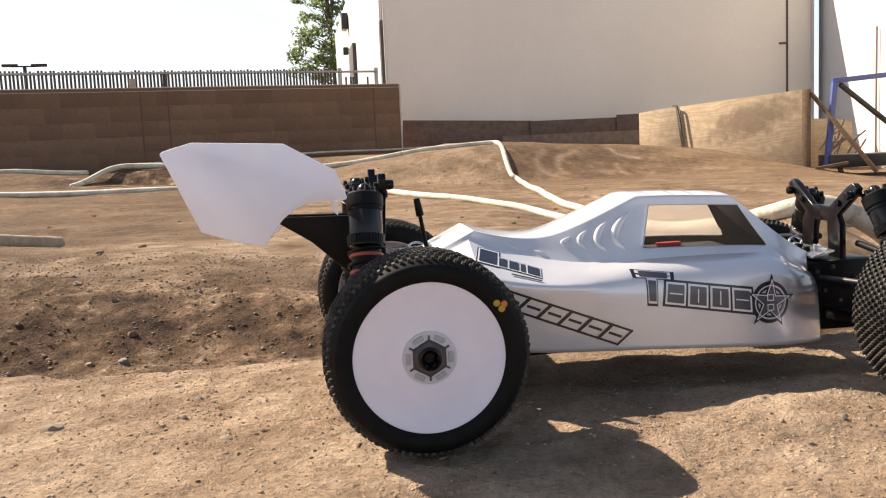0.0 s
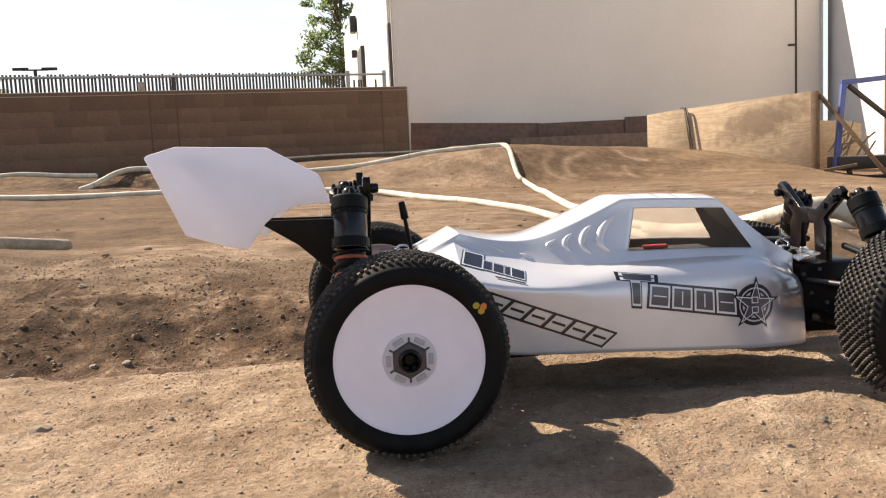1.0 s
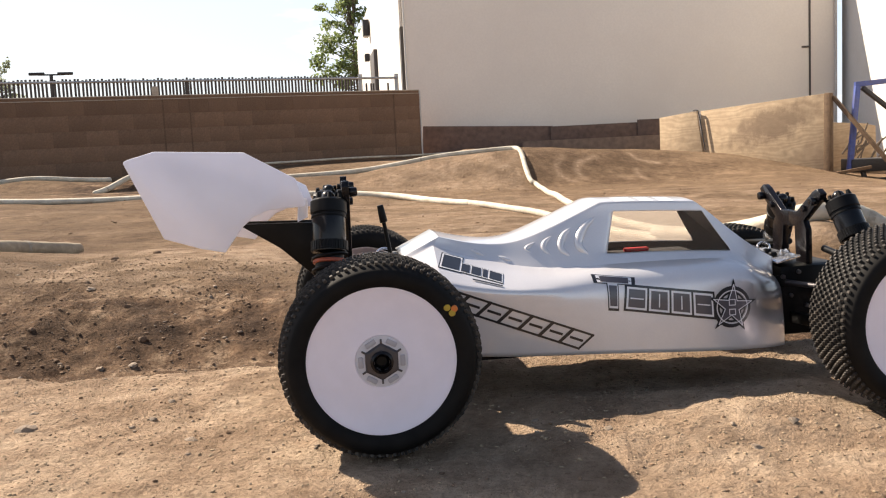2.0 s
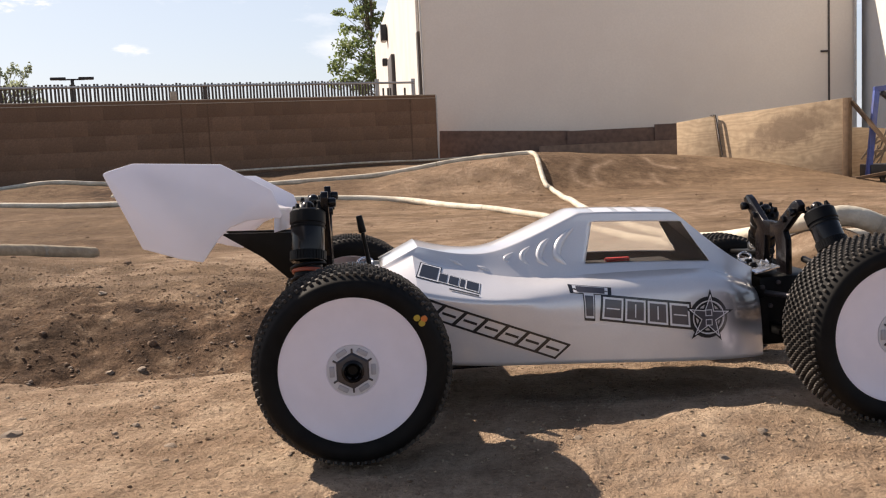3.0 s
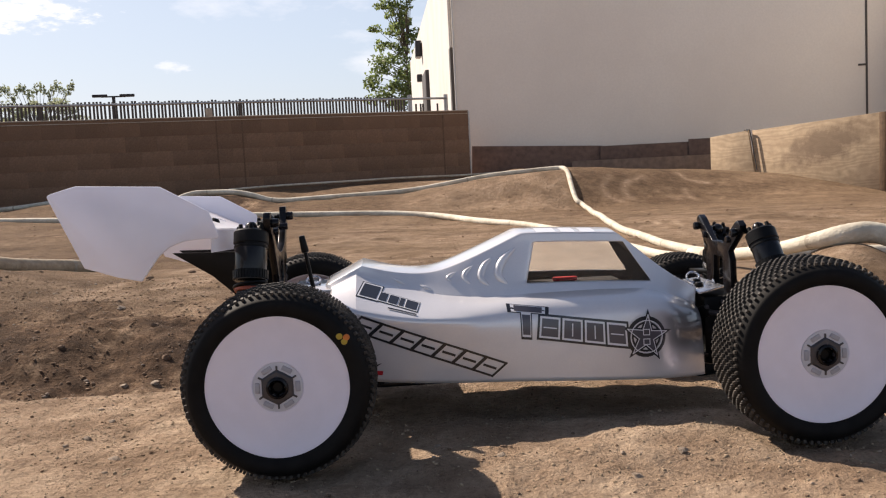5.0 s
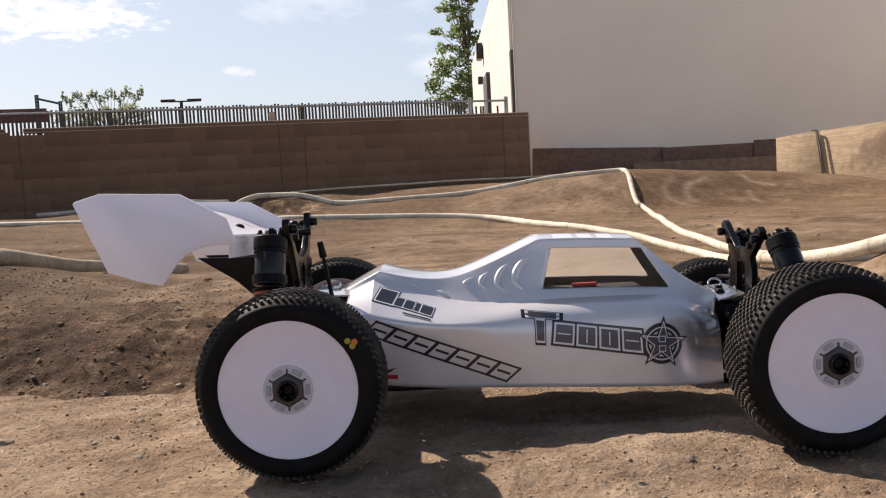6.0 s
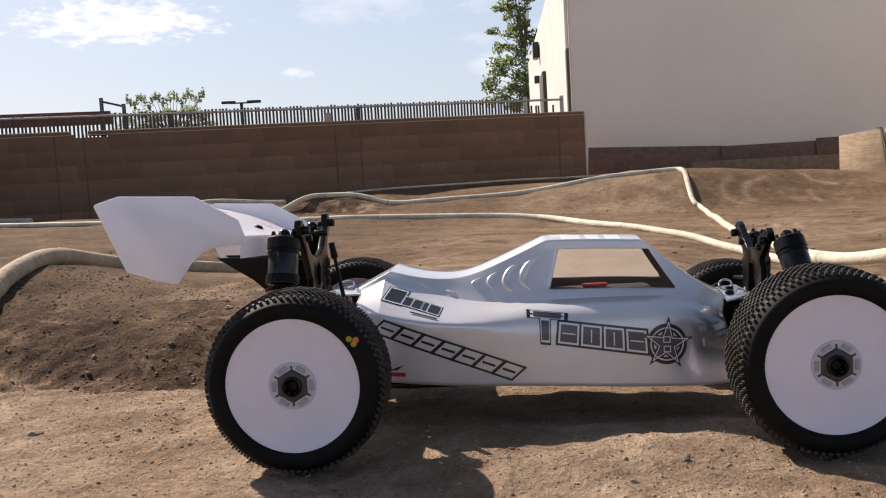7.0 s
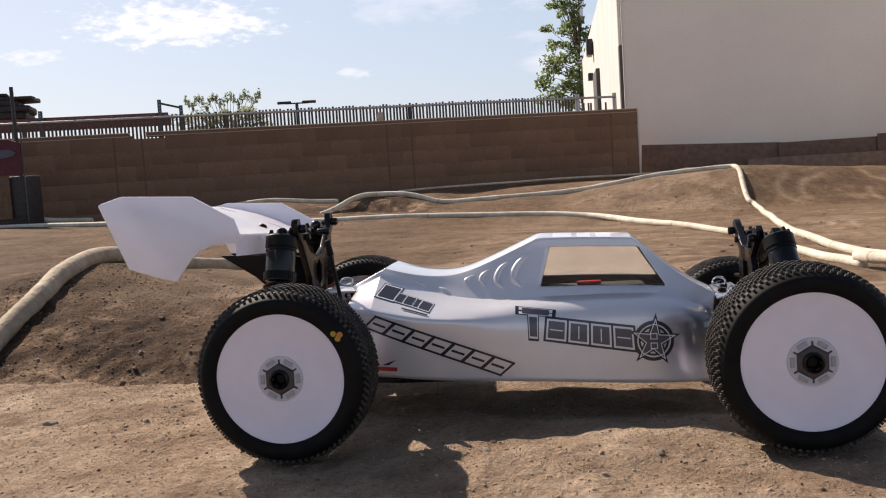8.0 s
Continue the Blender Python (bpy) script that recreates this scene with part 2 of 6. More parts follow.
M_STUCCO = material("painted_stucco", (0.80, 0.728, 0.645), 0.9, vary=0.03, grain=30, stain=0.55, bump=0.12, bump_scale=60, tint=(0.725, 0.65, 0.575))
M_STUCCO_B = material("white_stucco", (0.635, 0.620, 0.595), 0.9, vary=0.03, grain=30, stain=0.9, bump=0.2, bump_scale=60, tint=(0.560, 0.528, 0.464))
M_DARK_TRIM = material("dark_trim", (0.06, 0.05, 0.045), 0.6, vary=0.2)
M_PIPE_GREY = material("painted_conduit", (0.55, 0.52, 0.48), 0.5, vary=0.1)
M_HOSE = material("dusty_white_hose", (0.592, 0.544, 0.440), 0.75, vary=0.12, grain=30, stain=6, bump=0.3, bump_scale=60, tint=(0.336, 0.264, 0.184))
M_HOSE_DUSTY = material("dirt_coated_hose", (0.400, 0.318, 0.222), 0.85, vary=0.18, grain=30, stain=9, bump=0.35, bump_scale=60, tint=(0.264, 0.196, 0.128))
M_TAPE = material("grubby_tape", (0.368, 0.320, 0.248), 0.7, vary=0.2, grain=60, stain=20)
M_BOARD = material("weathered_board", (0.155, 0.098, 0.075), 0.9, vary=0.25, grain=12, stain=3, bump=0.3, bump_scale=60)
M_BOARD_PALE = material("faded_board", (0.24, 0.158, 0.112), 0.9, vary=0.25, grain=12, stain=3, bump=0.3, bump_scale=60)
M_SLAT = material("dark_fence_slat", (0.07, 0.058, 0.05), 0.7, vary=0.2)
M_GALV = material("galvanised_steel", (0.36, 0.36, 0.36), 0.45, 0.8, vary=0.15)
M_BLUE = material("blue_painted_steel", (0.05, 0.085, 0.30), 0.45, vary=0.2, grain=30, stain=8, tint=(0.10, 0.09, 0.13))
M_BLACK_STEEL = material("black_steel", (0.03, 0.028, 0.03), 0.5, 0.3, vary=0.2)
M_TIMBER = material("timber_post", (0.136, 0.084, 0.048), 0.85, vary=0.25, grain=18, stain=5, bump=0.3, bump_scale=80)
M_RUST = material("rusty_pipe", (0.30, 0.19, 0.15), 0.7, vary=0.2, grain=30, stain=8)
M_ORANGE = material("orange_rack_beam", (0.17, 0.042, 0.03), 0.55, vary=0.15)
M_GREEN_RACK = material("dark_green_upright", (0.05, 0.075, 0.065), 0.55, vary=0.15)
M_RED_CLOTH = material("faded_red_banner", (0.085, 0.018, 0.026), 0.8, vary=0.2, grain=20, stain=5)
M_GREY_CLOTH = material("faded_grey_print", (0.09, 0.09, 0.12), 0.8, vary=0.2, grain=20, stain=5)
M_TARP = material("dark_tarp", (0.028, 0.021, 0.021), 0.6, vary=0.3, grain=20, stain=6, bump=0.5, bump_scale=20)
M_BARK = material("bark", (0.13, 0.10, 0.075), 0.9, vary=0.3, grain=20, stain=4)
M_LEAF = material("leaf", (0.215, 0.275, 0.105), 0.55, vary=0.4, grain=3.5, stain=1.5, tint=(0.088, 0.108, 0.040))
def translucent(m, amount):
    """Lets light through thin leaves."""
    n, l = m.node_tree.nodes, m.node_tree.links
    b = n["Principled BSDF"]
    t = n.new("ShaderNodeBsdfTranslucent")
    l.new(b.inputs["Base Color"].links[0].from_socket, t.inputs["Color"])
    x = n.new("ShaderNodeMixShader")
    x.inputs["Fac"].default_value = amount
    l.new(b.outputs["BSDF"], x.inputs[1])
    l.new(t.outputs["BSDF"], x.inputs[2])
    l.new(x.outputs["Shader"], n["Material Output"].inputs["Surface"])
    return m


M_LEAF_FAR = material("far_leaf", (0.40, 0.44, 0.29), 0.6, vary=0.35, grain=2.5, stain=1.0, tint=(0.120, 0.144, 0.080))

translucent(M_LEAF, 0.6)
M_WING = translucent(material("white_wing_nylon", (0.90, 0.885, 0.95), 0.30, vary=0.02, grain=40, stain=14, spec=0.4, tint=(0.86, 0.84, 0.91)), 0.16)
M_BLADE = translucent(material("thin_white_wing_nylon", (0.94, 0.94, 0.97), 0.28, vary=0.02, grain=40, stain=14, spec=0.4, tint=(0.88, 0.87, 0.93)), 0.45)
translucent(M_LEAF_FAR, 0.5)
M_WHITE = material("white_nylon", (0.80, 0.755, 0.84), 0.35, vary=0.025, grain=60, stain=25, spec=0.4, tint=(0.72, 0.68, 0.76))
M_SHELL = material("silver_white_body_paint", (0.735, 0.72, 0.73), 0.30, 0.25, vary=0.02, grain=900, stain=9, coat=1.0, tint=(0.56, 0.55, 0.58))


def nose_shade(m):
    """Paints the front wheel's shade and dark reflection into the colour of the nose flanks."""
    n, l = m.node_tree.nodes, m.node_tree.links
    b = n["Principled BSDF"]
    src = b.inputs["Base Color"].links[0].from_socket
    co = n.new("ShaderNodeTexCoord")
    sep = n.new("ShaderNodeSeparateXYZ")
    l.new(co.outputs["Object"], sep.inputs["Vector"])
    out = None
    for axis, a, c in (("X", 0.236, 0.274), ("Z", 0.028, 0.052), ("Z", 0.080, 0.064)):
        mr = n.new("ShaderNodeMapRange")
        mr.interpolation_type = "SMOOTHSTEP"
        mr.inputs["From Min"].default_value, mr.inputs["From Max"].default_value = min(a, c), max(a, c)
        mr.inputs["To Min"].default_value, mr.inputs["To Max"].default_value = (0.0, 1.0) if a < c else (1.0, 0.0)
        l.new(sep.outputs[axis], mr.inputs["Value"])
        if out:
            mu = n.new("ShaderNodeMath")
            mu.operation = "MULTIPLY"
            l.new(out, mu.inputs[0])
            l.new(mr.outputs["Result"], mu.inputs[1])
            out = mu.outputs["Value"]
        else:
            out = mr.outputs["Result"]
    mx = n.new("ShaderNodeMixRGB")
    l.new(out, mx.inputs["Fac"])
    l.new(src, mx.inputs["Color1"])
    # grey of the painted shade
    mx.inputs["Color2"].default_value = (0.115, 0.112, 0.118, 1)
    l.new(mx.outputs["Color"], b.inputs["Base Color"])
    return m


nose_shade(M_SHELL)
# inner face of the shell; the unlit interior's shade is in this dark colour
M_SHELL_SHADE = material("shaded_shell_inside", (0.095, 0.09, 0.095), 0.6, vary=0.1)
M_INSIDE = material("dark_cockpit", (0.035, 0.033, 0.036), 0.8, vary=0.2)
M_RUBBER = material("tyre_rubber", (0.006, 0.0055, 0.0055), 0.65, vary=0.3, grain=120, stain=30, tint=(0.010, 0.009, 0.008), spec=0.14)
M_TREAD = material("dusty_tread_rubber", (0.020, 0.017, 0.015), 0.7, vary=0.5, grain=160, stain=120, tint=(0.125, 0.106, 0.088), spec=0.4)
M_BLACK = material("black_plastic", (0.005, 0.0048, 0.005), 0.42, vary=0.2, grain=200, stain=30, spec=0.15)
M_GLOSS = material("glossy_black_aluminium", (0.005, 0.0045, 0.005), 0.24, vary=0.15, grain=200, stain=40, spec=0.35)
M_ANOD = material("black_anodised_aluminium", (0.006, 0.005, 0.006), 0.26, 0.0, vary=0.15, grain=200, stain=40, spec=0.28)
M_NUT = material("grey_wheel_nut", (0.075, 0.068, 0.072), 0.42, 0.5, vary=0.15, grain=200)
M_HUBGREY = material("milky_hub_plastic", (0.56, 0.55, 0.59), 0.4, vary=0.05, grain=200)
M_RECESS = material("hub_recess_plastic", (0.36, 0.35, 0.38), 0.5, vary=0.05, grain=200)
M_STEEL = material("bright_steel", (0.62, 0.62, 0.64), 0.25, 0.9, vary=0.08, grain=200)
M_ORANGE_RING = material("orange_collar", (0.30, 0.05, 0.015), 0.45, vary=0.1)
M_INK = material("black_decal", (0.012, 0.012, 0.016), 0.3, vary=0.1, coat=0.5)
M_INK_GREY = material("charcoal_decal", (0.075, 0.07, 0.085), 0.3, vary=0.1, coat=0.5)
M_INK_WHITE = material("white_decal", (0.75, 0.75, 0.78), 0.3, vary=0.03, coat=0.5)
M_INK_RED = material("red_decal", (0.42, 0.02, 0.03), 0.3, vary=0.1, coat=0.5)
M_INK_PINK = material("pink_decal", (0.62, 0.30, 0.34), 0.3, vary=0.1, coat=0.5)
M_YELLOW = material("yellow_dot", (0.42, 0.29, 0.03), 0.6, vary=0.1)
M_ORANGE_DOT = material("orange_dot", (0.6, 0.17, 0.03), 0.6, vary=0.1)
M_RED_PART = material("red_cockpit_part", (0.75, 0.03, 0.035), 0.4, vary=0.1)
M_WINDOW = hazed_pane("clear_polycarbonate", 0.80)
M_WINDOW_DUSTY = hazed_pane("dusty_polycarbonate", 0.44)


# ---- mesh helpers ----
def thing(name, label, category, m=Matrix(), group="", kind=""):
    ob = new(name)
    ob.matrix_world = m
    return tagged(ob, label, category, group, kind)


def finish(bm, mat, smooth=True, angle=40):
    bmesh.ops.recalc_face_normals(bm, faces=bm.faces)
    me = bpy.data.meshes.new("m")
    bm.to_mesh(me)
    bm.free()
    for mt in (mat if isinstance(mat, (list, tuple)) else [mat]):
        me.materials.append(mt)
    if smooth:
        me.shade_smooth()
        me.set_sharp_from_angle(angle=radians(angle))
    return me


def part(name, bm, mat, parent, label="", m=Matrix(), smooth=True, angle=40):
    me = bm if isinstance(bm, bpy.types.Mesh) else finish(bm, mat, smooth, angle)
    me.name = name
    ob = new(name, me)
    ob.parent = parent
    ob.matrix_basis = m
    return tagged(ob, label)


def single(name, bm, mat, label, category, m=Matrix(), group="", kind="", smooth=True, angle=40):
    me = bm if isinstance(bm, bpy.types.Mesh) else finish(bm, mat, smooth, angle)
    me.name = name
    ob = new(name, me)
    ob.matrix_world = m
    return tagged(ob, label, category, group, kind)


def box(size, m=Matrix(), bevel=0.0, bm=None):
    bm = bm or bmesh.new()
    made = bmesh.ops.create_cube(bm, size=1.0, matrix=m @ Matrix.Diagonal((*size, 1)))
    if bevel:
        edges = {e for v in made["verts"] for e in v.link_edges}
        bmesh.ops.bevel(bm, geom=list(edges), offset=bevel, segments=2, profile=0.5, affect="EDGES")
    return bm


def between(a, b):
    """A pose at the middle of a and b, with z along them, and their distance."""
    a, b = Vector(a), Vector(b)
    return Matrix.Translation((a + b) / 2) @ (b - a).to_track_quat("Z", "Y").to_matrix().to_4x4(), (b - a).length


def rod(a, b, r, r2=None, sides=16, bm=None, bevel=0.0):
    bm = bm or bmesh.new()
    m, d = between(a, b)
    made = bmesh.ops.create_cone(bm, cap_ends=True, segments=sides, radius1=r, radius2=r if r2 is None else r2, depth=d, matrix=m)
    if bevel:
        faces = [f for f in {f for v in made["verts"] for f in v.link_faces} if len(f.verts) > 4]
        bmesh.ops.bevel(bm, geom=list({e for f in faces for e in f.edges}), offset=bevel, segments=2, profile=0.5, affect="EDGES")
    return bm


def bar(a, b, w, t, bm=None, bevel=0.0):
    """A rectangular bar from a to b."""
    m, d = between(a, b)
    return box((w, t, d), m, bevel, bm)


def lathe(profile, sides=48, bm=None, m=Matrix()):
    """Turns (radius, height) pairs round z."""
    bm = bm or bmesh.new()
    rings = []
    for r, h in profile:
        if r < 1e-6:
            rings.append([bm.verts.new(m @ Vector((0, 0, h)))])
        else:
            rings.append([bm.verts.new(m @ Vector((r * math.cos(2 * math.pi * k / sides), r * math.sin(2 * math.pi * k / sides), h))) for k in range(sides)])
    for a, b in zip(rings, rings[1:]):
        for k in range(sides):
            q = [a[k % len(a)], a[(k + 1) % len(a)], b[(k + 1) % len(b)], b[k % len(b)]]
            q = list(dict.fromkeys(q))
            if len(q) > 2:
                bm.faces.new(q)
    return bm


def tube(points, radius, sides=12, bm=None, wobble=0.0, seed=0, flat=1.0):
    """A closed tube along points; radius may be a list."""
    bm = bm or bmesh.new()
    rng = random.Random(seed)
    pts = [Vector(p) for p in points]
    rings = []
    for i, p in enumerate(pts):
        d = (pts[min(i + 1, len(pts) - 1)] - pts[max(i - 1, 0)]).normalized()
        side = d.cross(Vector((0, 0, 1)))
        side = side.normalized() if side.length > 1e-4 else Vector((1, 0, 0))
        up = side.cross(d).normalized()
        r = radius[i] if isinstance(radius, (list, tuple)) else radius
        r *= 1 + wobble * (rng.random() - 0.5)
        rings.append([bm.verts.new(p + side * r * math.cos(2 * math.pi * k / sides) + up * r * flat * math.sin(2 * math.pi * k / sides)) for k in range(sides)])
    for a, b in zip(rings, rings[1:]):
        for k in range(sides):
            bm.faces.new((a[k], a[(k + 1) % sides], b[(k + 1) % sides], b[k]))
    bm.faces.new(rings[0])
    bm.faces.new(rings[-1])
    return bm


def spline(points, steps=8):
    """A smooth line through points."""
    pts = [Vector(p) for p in points]
    pts = [2 * pts[0] - pts[1]] + pts + [2 * pts[-1] - pts[-2]]
    out = []
    for a, b, c, d in zip(pts, pts[1:], pts[2:], pts[3:]):
        for k in range(steps):
            t = k / steps
            out.append(0.5 * ((2 * b) + (c - a) * t + (2 * a - 5 * b + 4 * c - d) * t * t + (3 * b - a - 3 * c + d) * t ** 3))
    return out + [pts[-2]]


def slab(outline, thick, axis="Y", bevel=0.0):
    """A flat plate: outline in two coordinates, thick along the third."""
    bm = bmesh.new()
    if axis == "Y":
        vs = [bm.verts.new((x, -thick / 2, z)) for x, z in outline]
        shift = Vector((0, thick, 0))
    elif axis == "X":
        vs = [bm.verts.new((-thick / 2, y, z)) for y, z in outline]
        shift = Vector((thick, 0, 0))
    else:
        vs = [bm.verts.new((x, y, -thick / 2)) for x, y in outline]
        shift = Vector((0, 0, thick))
    f = bm.faces.new(vs)
    ex = bmesh.ops.extrude_face_region(bm, geom=[f])
    bmesh.ops.translate(bm, verts=[v for v in ex["geom"] if isinstance(v, bmesh.types.BMVert)], vec=shift)
    bmesh.ops.recalc_face_normals(bm, faces=bm.faces)
    if bevel:
        bmesh.ops.bevel(bm, geom=list(bm.edges), offset=bevel, segments=2, profile=0.5, affect="EDGES")
    return bm


# ---- ground ----
def lattice_noise(x, y, scale, seed):
    rng = np.random.RandomState(seed)
    tab = rng.rand(257, 257)
    tab[256], tab[:, 256] = tab[0], tab[:, 0]
    u, v = x * scale, y * scale
    iu, iv = np.floor(u).astype(int), np.floor(v).astype(int)
    fu, fv = u - iu, v - iv
    fu, fv = fu * fu * (3 - 2 * fu), fv * fv * (3 - 2 * fv)
    iu, iv = iu % 256, iv % 256
    return (tab[iu, iv] * (1 - fu) + tab[iu + 1, iv] * fu) * (1 - fv) + (tab[iu, iv + 1] * (1 - fu) + tab[iu + 1, iv + 1] * fu) * fv - 0.5


def rise(v, a, b):
    t = np.clip((v - a) / (b - a), 0, 1)
    return t * t * (3 - 2 * t)


def ground_height(x, y, rough=True):
    """The height of the ground, and how much of the darker earth colour it takes."""
    x, y = np.asarray(x, float), np.asarray(y, float)
    edge = 0.79 + 0.16 * np.clip(x, -0.45, 0.3) + (0.022 * lattice_noise(x, y * 0, 5.0, 3) + 0.014 * lattice_noise(x, y * 0, 21.0, 4) if rough else 0)
    d = y - edge
    drop = np.interp(d, [-0.06, 0.0, 0.03, 0.15, 0.5, 1.0], [0, -0.004, -0.018, -0.10, -0.28, -0.345])
    bank = np.interp(y, [1.75, 2.1, 2.22, 2.35, 2.55, 2.75, 2.95, 3.6, 4.6], [0, 0.035, 0.085, 0.125, 0.17, 0.20, 0.21, 0.168, 0.04])
    left = 0.06 * np.exp(-((x + 1.95) / 0.36) ** 2 - ((y - 2.95) / 0.55) ** 2) - 0.022 * np.exp(-((x + 1.35) / 0.34) ** 2 - ((y - 3.15) / 0.5) ** 2)
    right = 0.155 * np.exp(-((x - 1.26) / 0.2) ** 2 - ((y - 3.3) / 0.3) ** 2) - 0.06 * np.exp(-((x + 0.3) / 0.5) ** 2 - ((y - 2.9) / 0.5) ** 2)
    tilt = -0.03 * np.clip(x, 0, 0.32) * rise(y, 0.58, 0.80) * (1 - rise(y, 1.0, 1.6))
    # a low ridge of dirt pushed up along the near side of the car
    side = (y - 0.505) * 0.989 - (x - 0.006) * 0.1466
    ridge = 0.0068 * np.exp(-((side - 0.035) / 0.055) ** 4) * rise(x, 0.06, 0.12) * (1 - rise(x, 0.255, 0.31))
    dip = tilt + ridge - 0.004 * np.exp(-((x - 0.29) / 0.07) ** 2 - ((y - 0.83) / 0.07) ** 2)
    bank = bank * (1 - 0.72 * rise(x, 0.25, 0.7))
    bank = bank - 0.03 * rise(x, 0.9, 1.6) * rise(y, 2.0, 2.6) * (1 - rise(y, 3.5, 4.4))
    # the tyres have settled into the dirt
    ruts = -0.0042 * (np.exp(-((x - 0.003) / 0.035) ** 4 - ((y - 0.525) / 0.034) ** 4) + np.exp(-((x - 0.327) / 0.035) ** 4 - ((y - 0.573) / 0.034) ** 4))
    z = drop + bank + left + right + dip + ruts
    z = z + 0.028 * np.clip(-x - 0.3, 0, 6) * rise(y, 4, 8)
    z = z - 0.20 * rise(x, 3.2, 5.2) * rise(y, 6, 10)
    # the far mound, with a crest that rises and dips along x
    crest = np.interp(x, [-8.2, -7.8, -6.0, -5.2, -4.8, -4.4, -4.12, -3.85, -3.7, -3.25, -3.0, -2.75, -1.97, -1.26, -0.6, 0.0, 0.56, 0.95, 1.6, 2.4, 3.4, 4.4, 5.2, 6.0],
                      [-0.13, -0.18, -0.12, -0.05, -0.07, -0.10, -0.10, -0.07, -0.045, -0.047, -0.10, -0.165, -0.135, -0.115, -0.03, 0.03, 0.04, 0.005, -0.03, -0.085, -0.17, -0.38, -0.50, -0.52])
    foot = 9.5 + 0.7 * rise(x, 0.3, 2.6) + 0.5 * rise(-x, 2.0, 3.0)
    foot = foot + 0.42 * np.exp(-((x + 3.5) / 0.55) ** 4)
    brow = 10.75 + 1.3 * rise(x, 0.4, 2.8)
    z = z + (crest - z) * rise(y, foot, brow)
    z = z + (-0.07 - z) * rise(y, 11.3, 12.8) * rise(-x, 0.0, 1.0) * (1 - rise(-x, 4.5, 6.0))
    if rough:
        z = z + 0.10 * lattice_noise(x, y, 0.8, 7) * rise(y, 3.4, 5) * (1 - rise(y, 14, 20)) * 0.6
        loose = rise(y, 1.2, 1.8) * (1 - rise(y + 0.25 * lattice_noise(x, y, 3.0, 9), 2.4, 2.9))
        clod = lattice_noise(x, y, 26, 11) + 0.35 * lattice_noise(x, y, 55, 12) + 0.8 * lattice_noise(x, y, 9, 13)
        z = z + loose * (0.016 * clod + 0.03 * lattice_noise(x, y, 4.5, 14))
        near = 1 - rise(y, 1.0, 1.6)
        fine = lattice_noise(x, y, 18, 21) * 0.0045 + lattice_noise(x, y, 60, 22) * 0.0024 + lattice_noise(x, y, 130, 23) * 0.0024
        z = z + near * fine
        z = z + (1 - near) * (1 - loose) * (lattice_noise(x, y, 12, 31) * 0.006 + lattice_noise(x, y, 3.2, 32) * 0.02) * (1 - rise(y, 14, 20))
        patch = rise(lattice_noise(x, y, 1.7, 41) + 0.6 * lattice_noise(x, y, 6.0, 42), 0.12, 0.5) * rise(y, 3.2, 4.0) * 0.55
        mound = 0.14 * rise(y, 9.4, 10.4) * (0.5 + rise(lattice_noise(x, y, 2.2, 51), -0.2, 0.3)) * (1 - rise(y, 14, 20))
        # full dark colour on the mound around x = -3.6
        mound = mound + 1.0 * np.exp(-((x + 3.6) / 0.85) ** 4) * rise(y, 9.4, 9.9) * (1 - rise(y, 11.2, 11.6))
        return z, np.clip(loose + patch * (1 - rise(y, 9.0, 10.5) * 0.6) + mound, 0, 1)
    return z


def at_ground(x, y):
    return float(ground_height(np.array([x]), np.array([y]))[0][0])


def steps_along(stops):
    out = []
    for a, b, s in stops:
        out.append(np.arange(a, b - 1e-9, s))
    return np.concatenate(out)


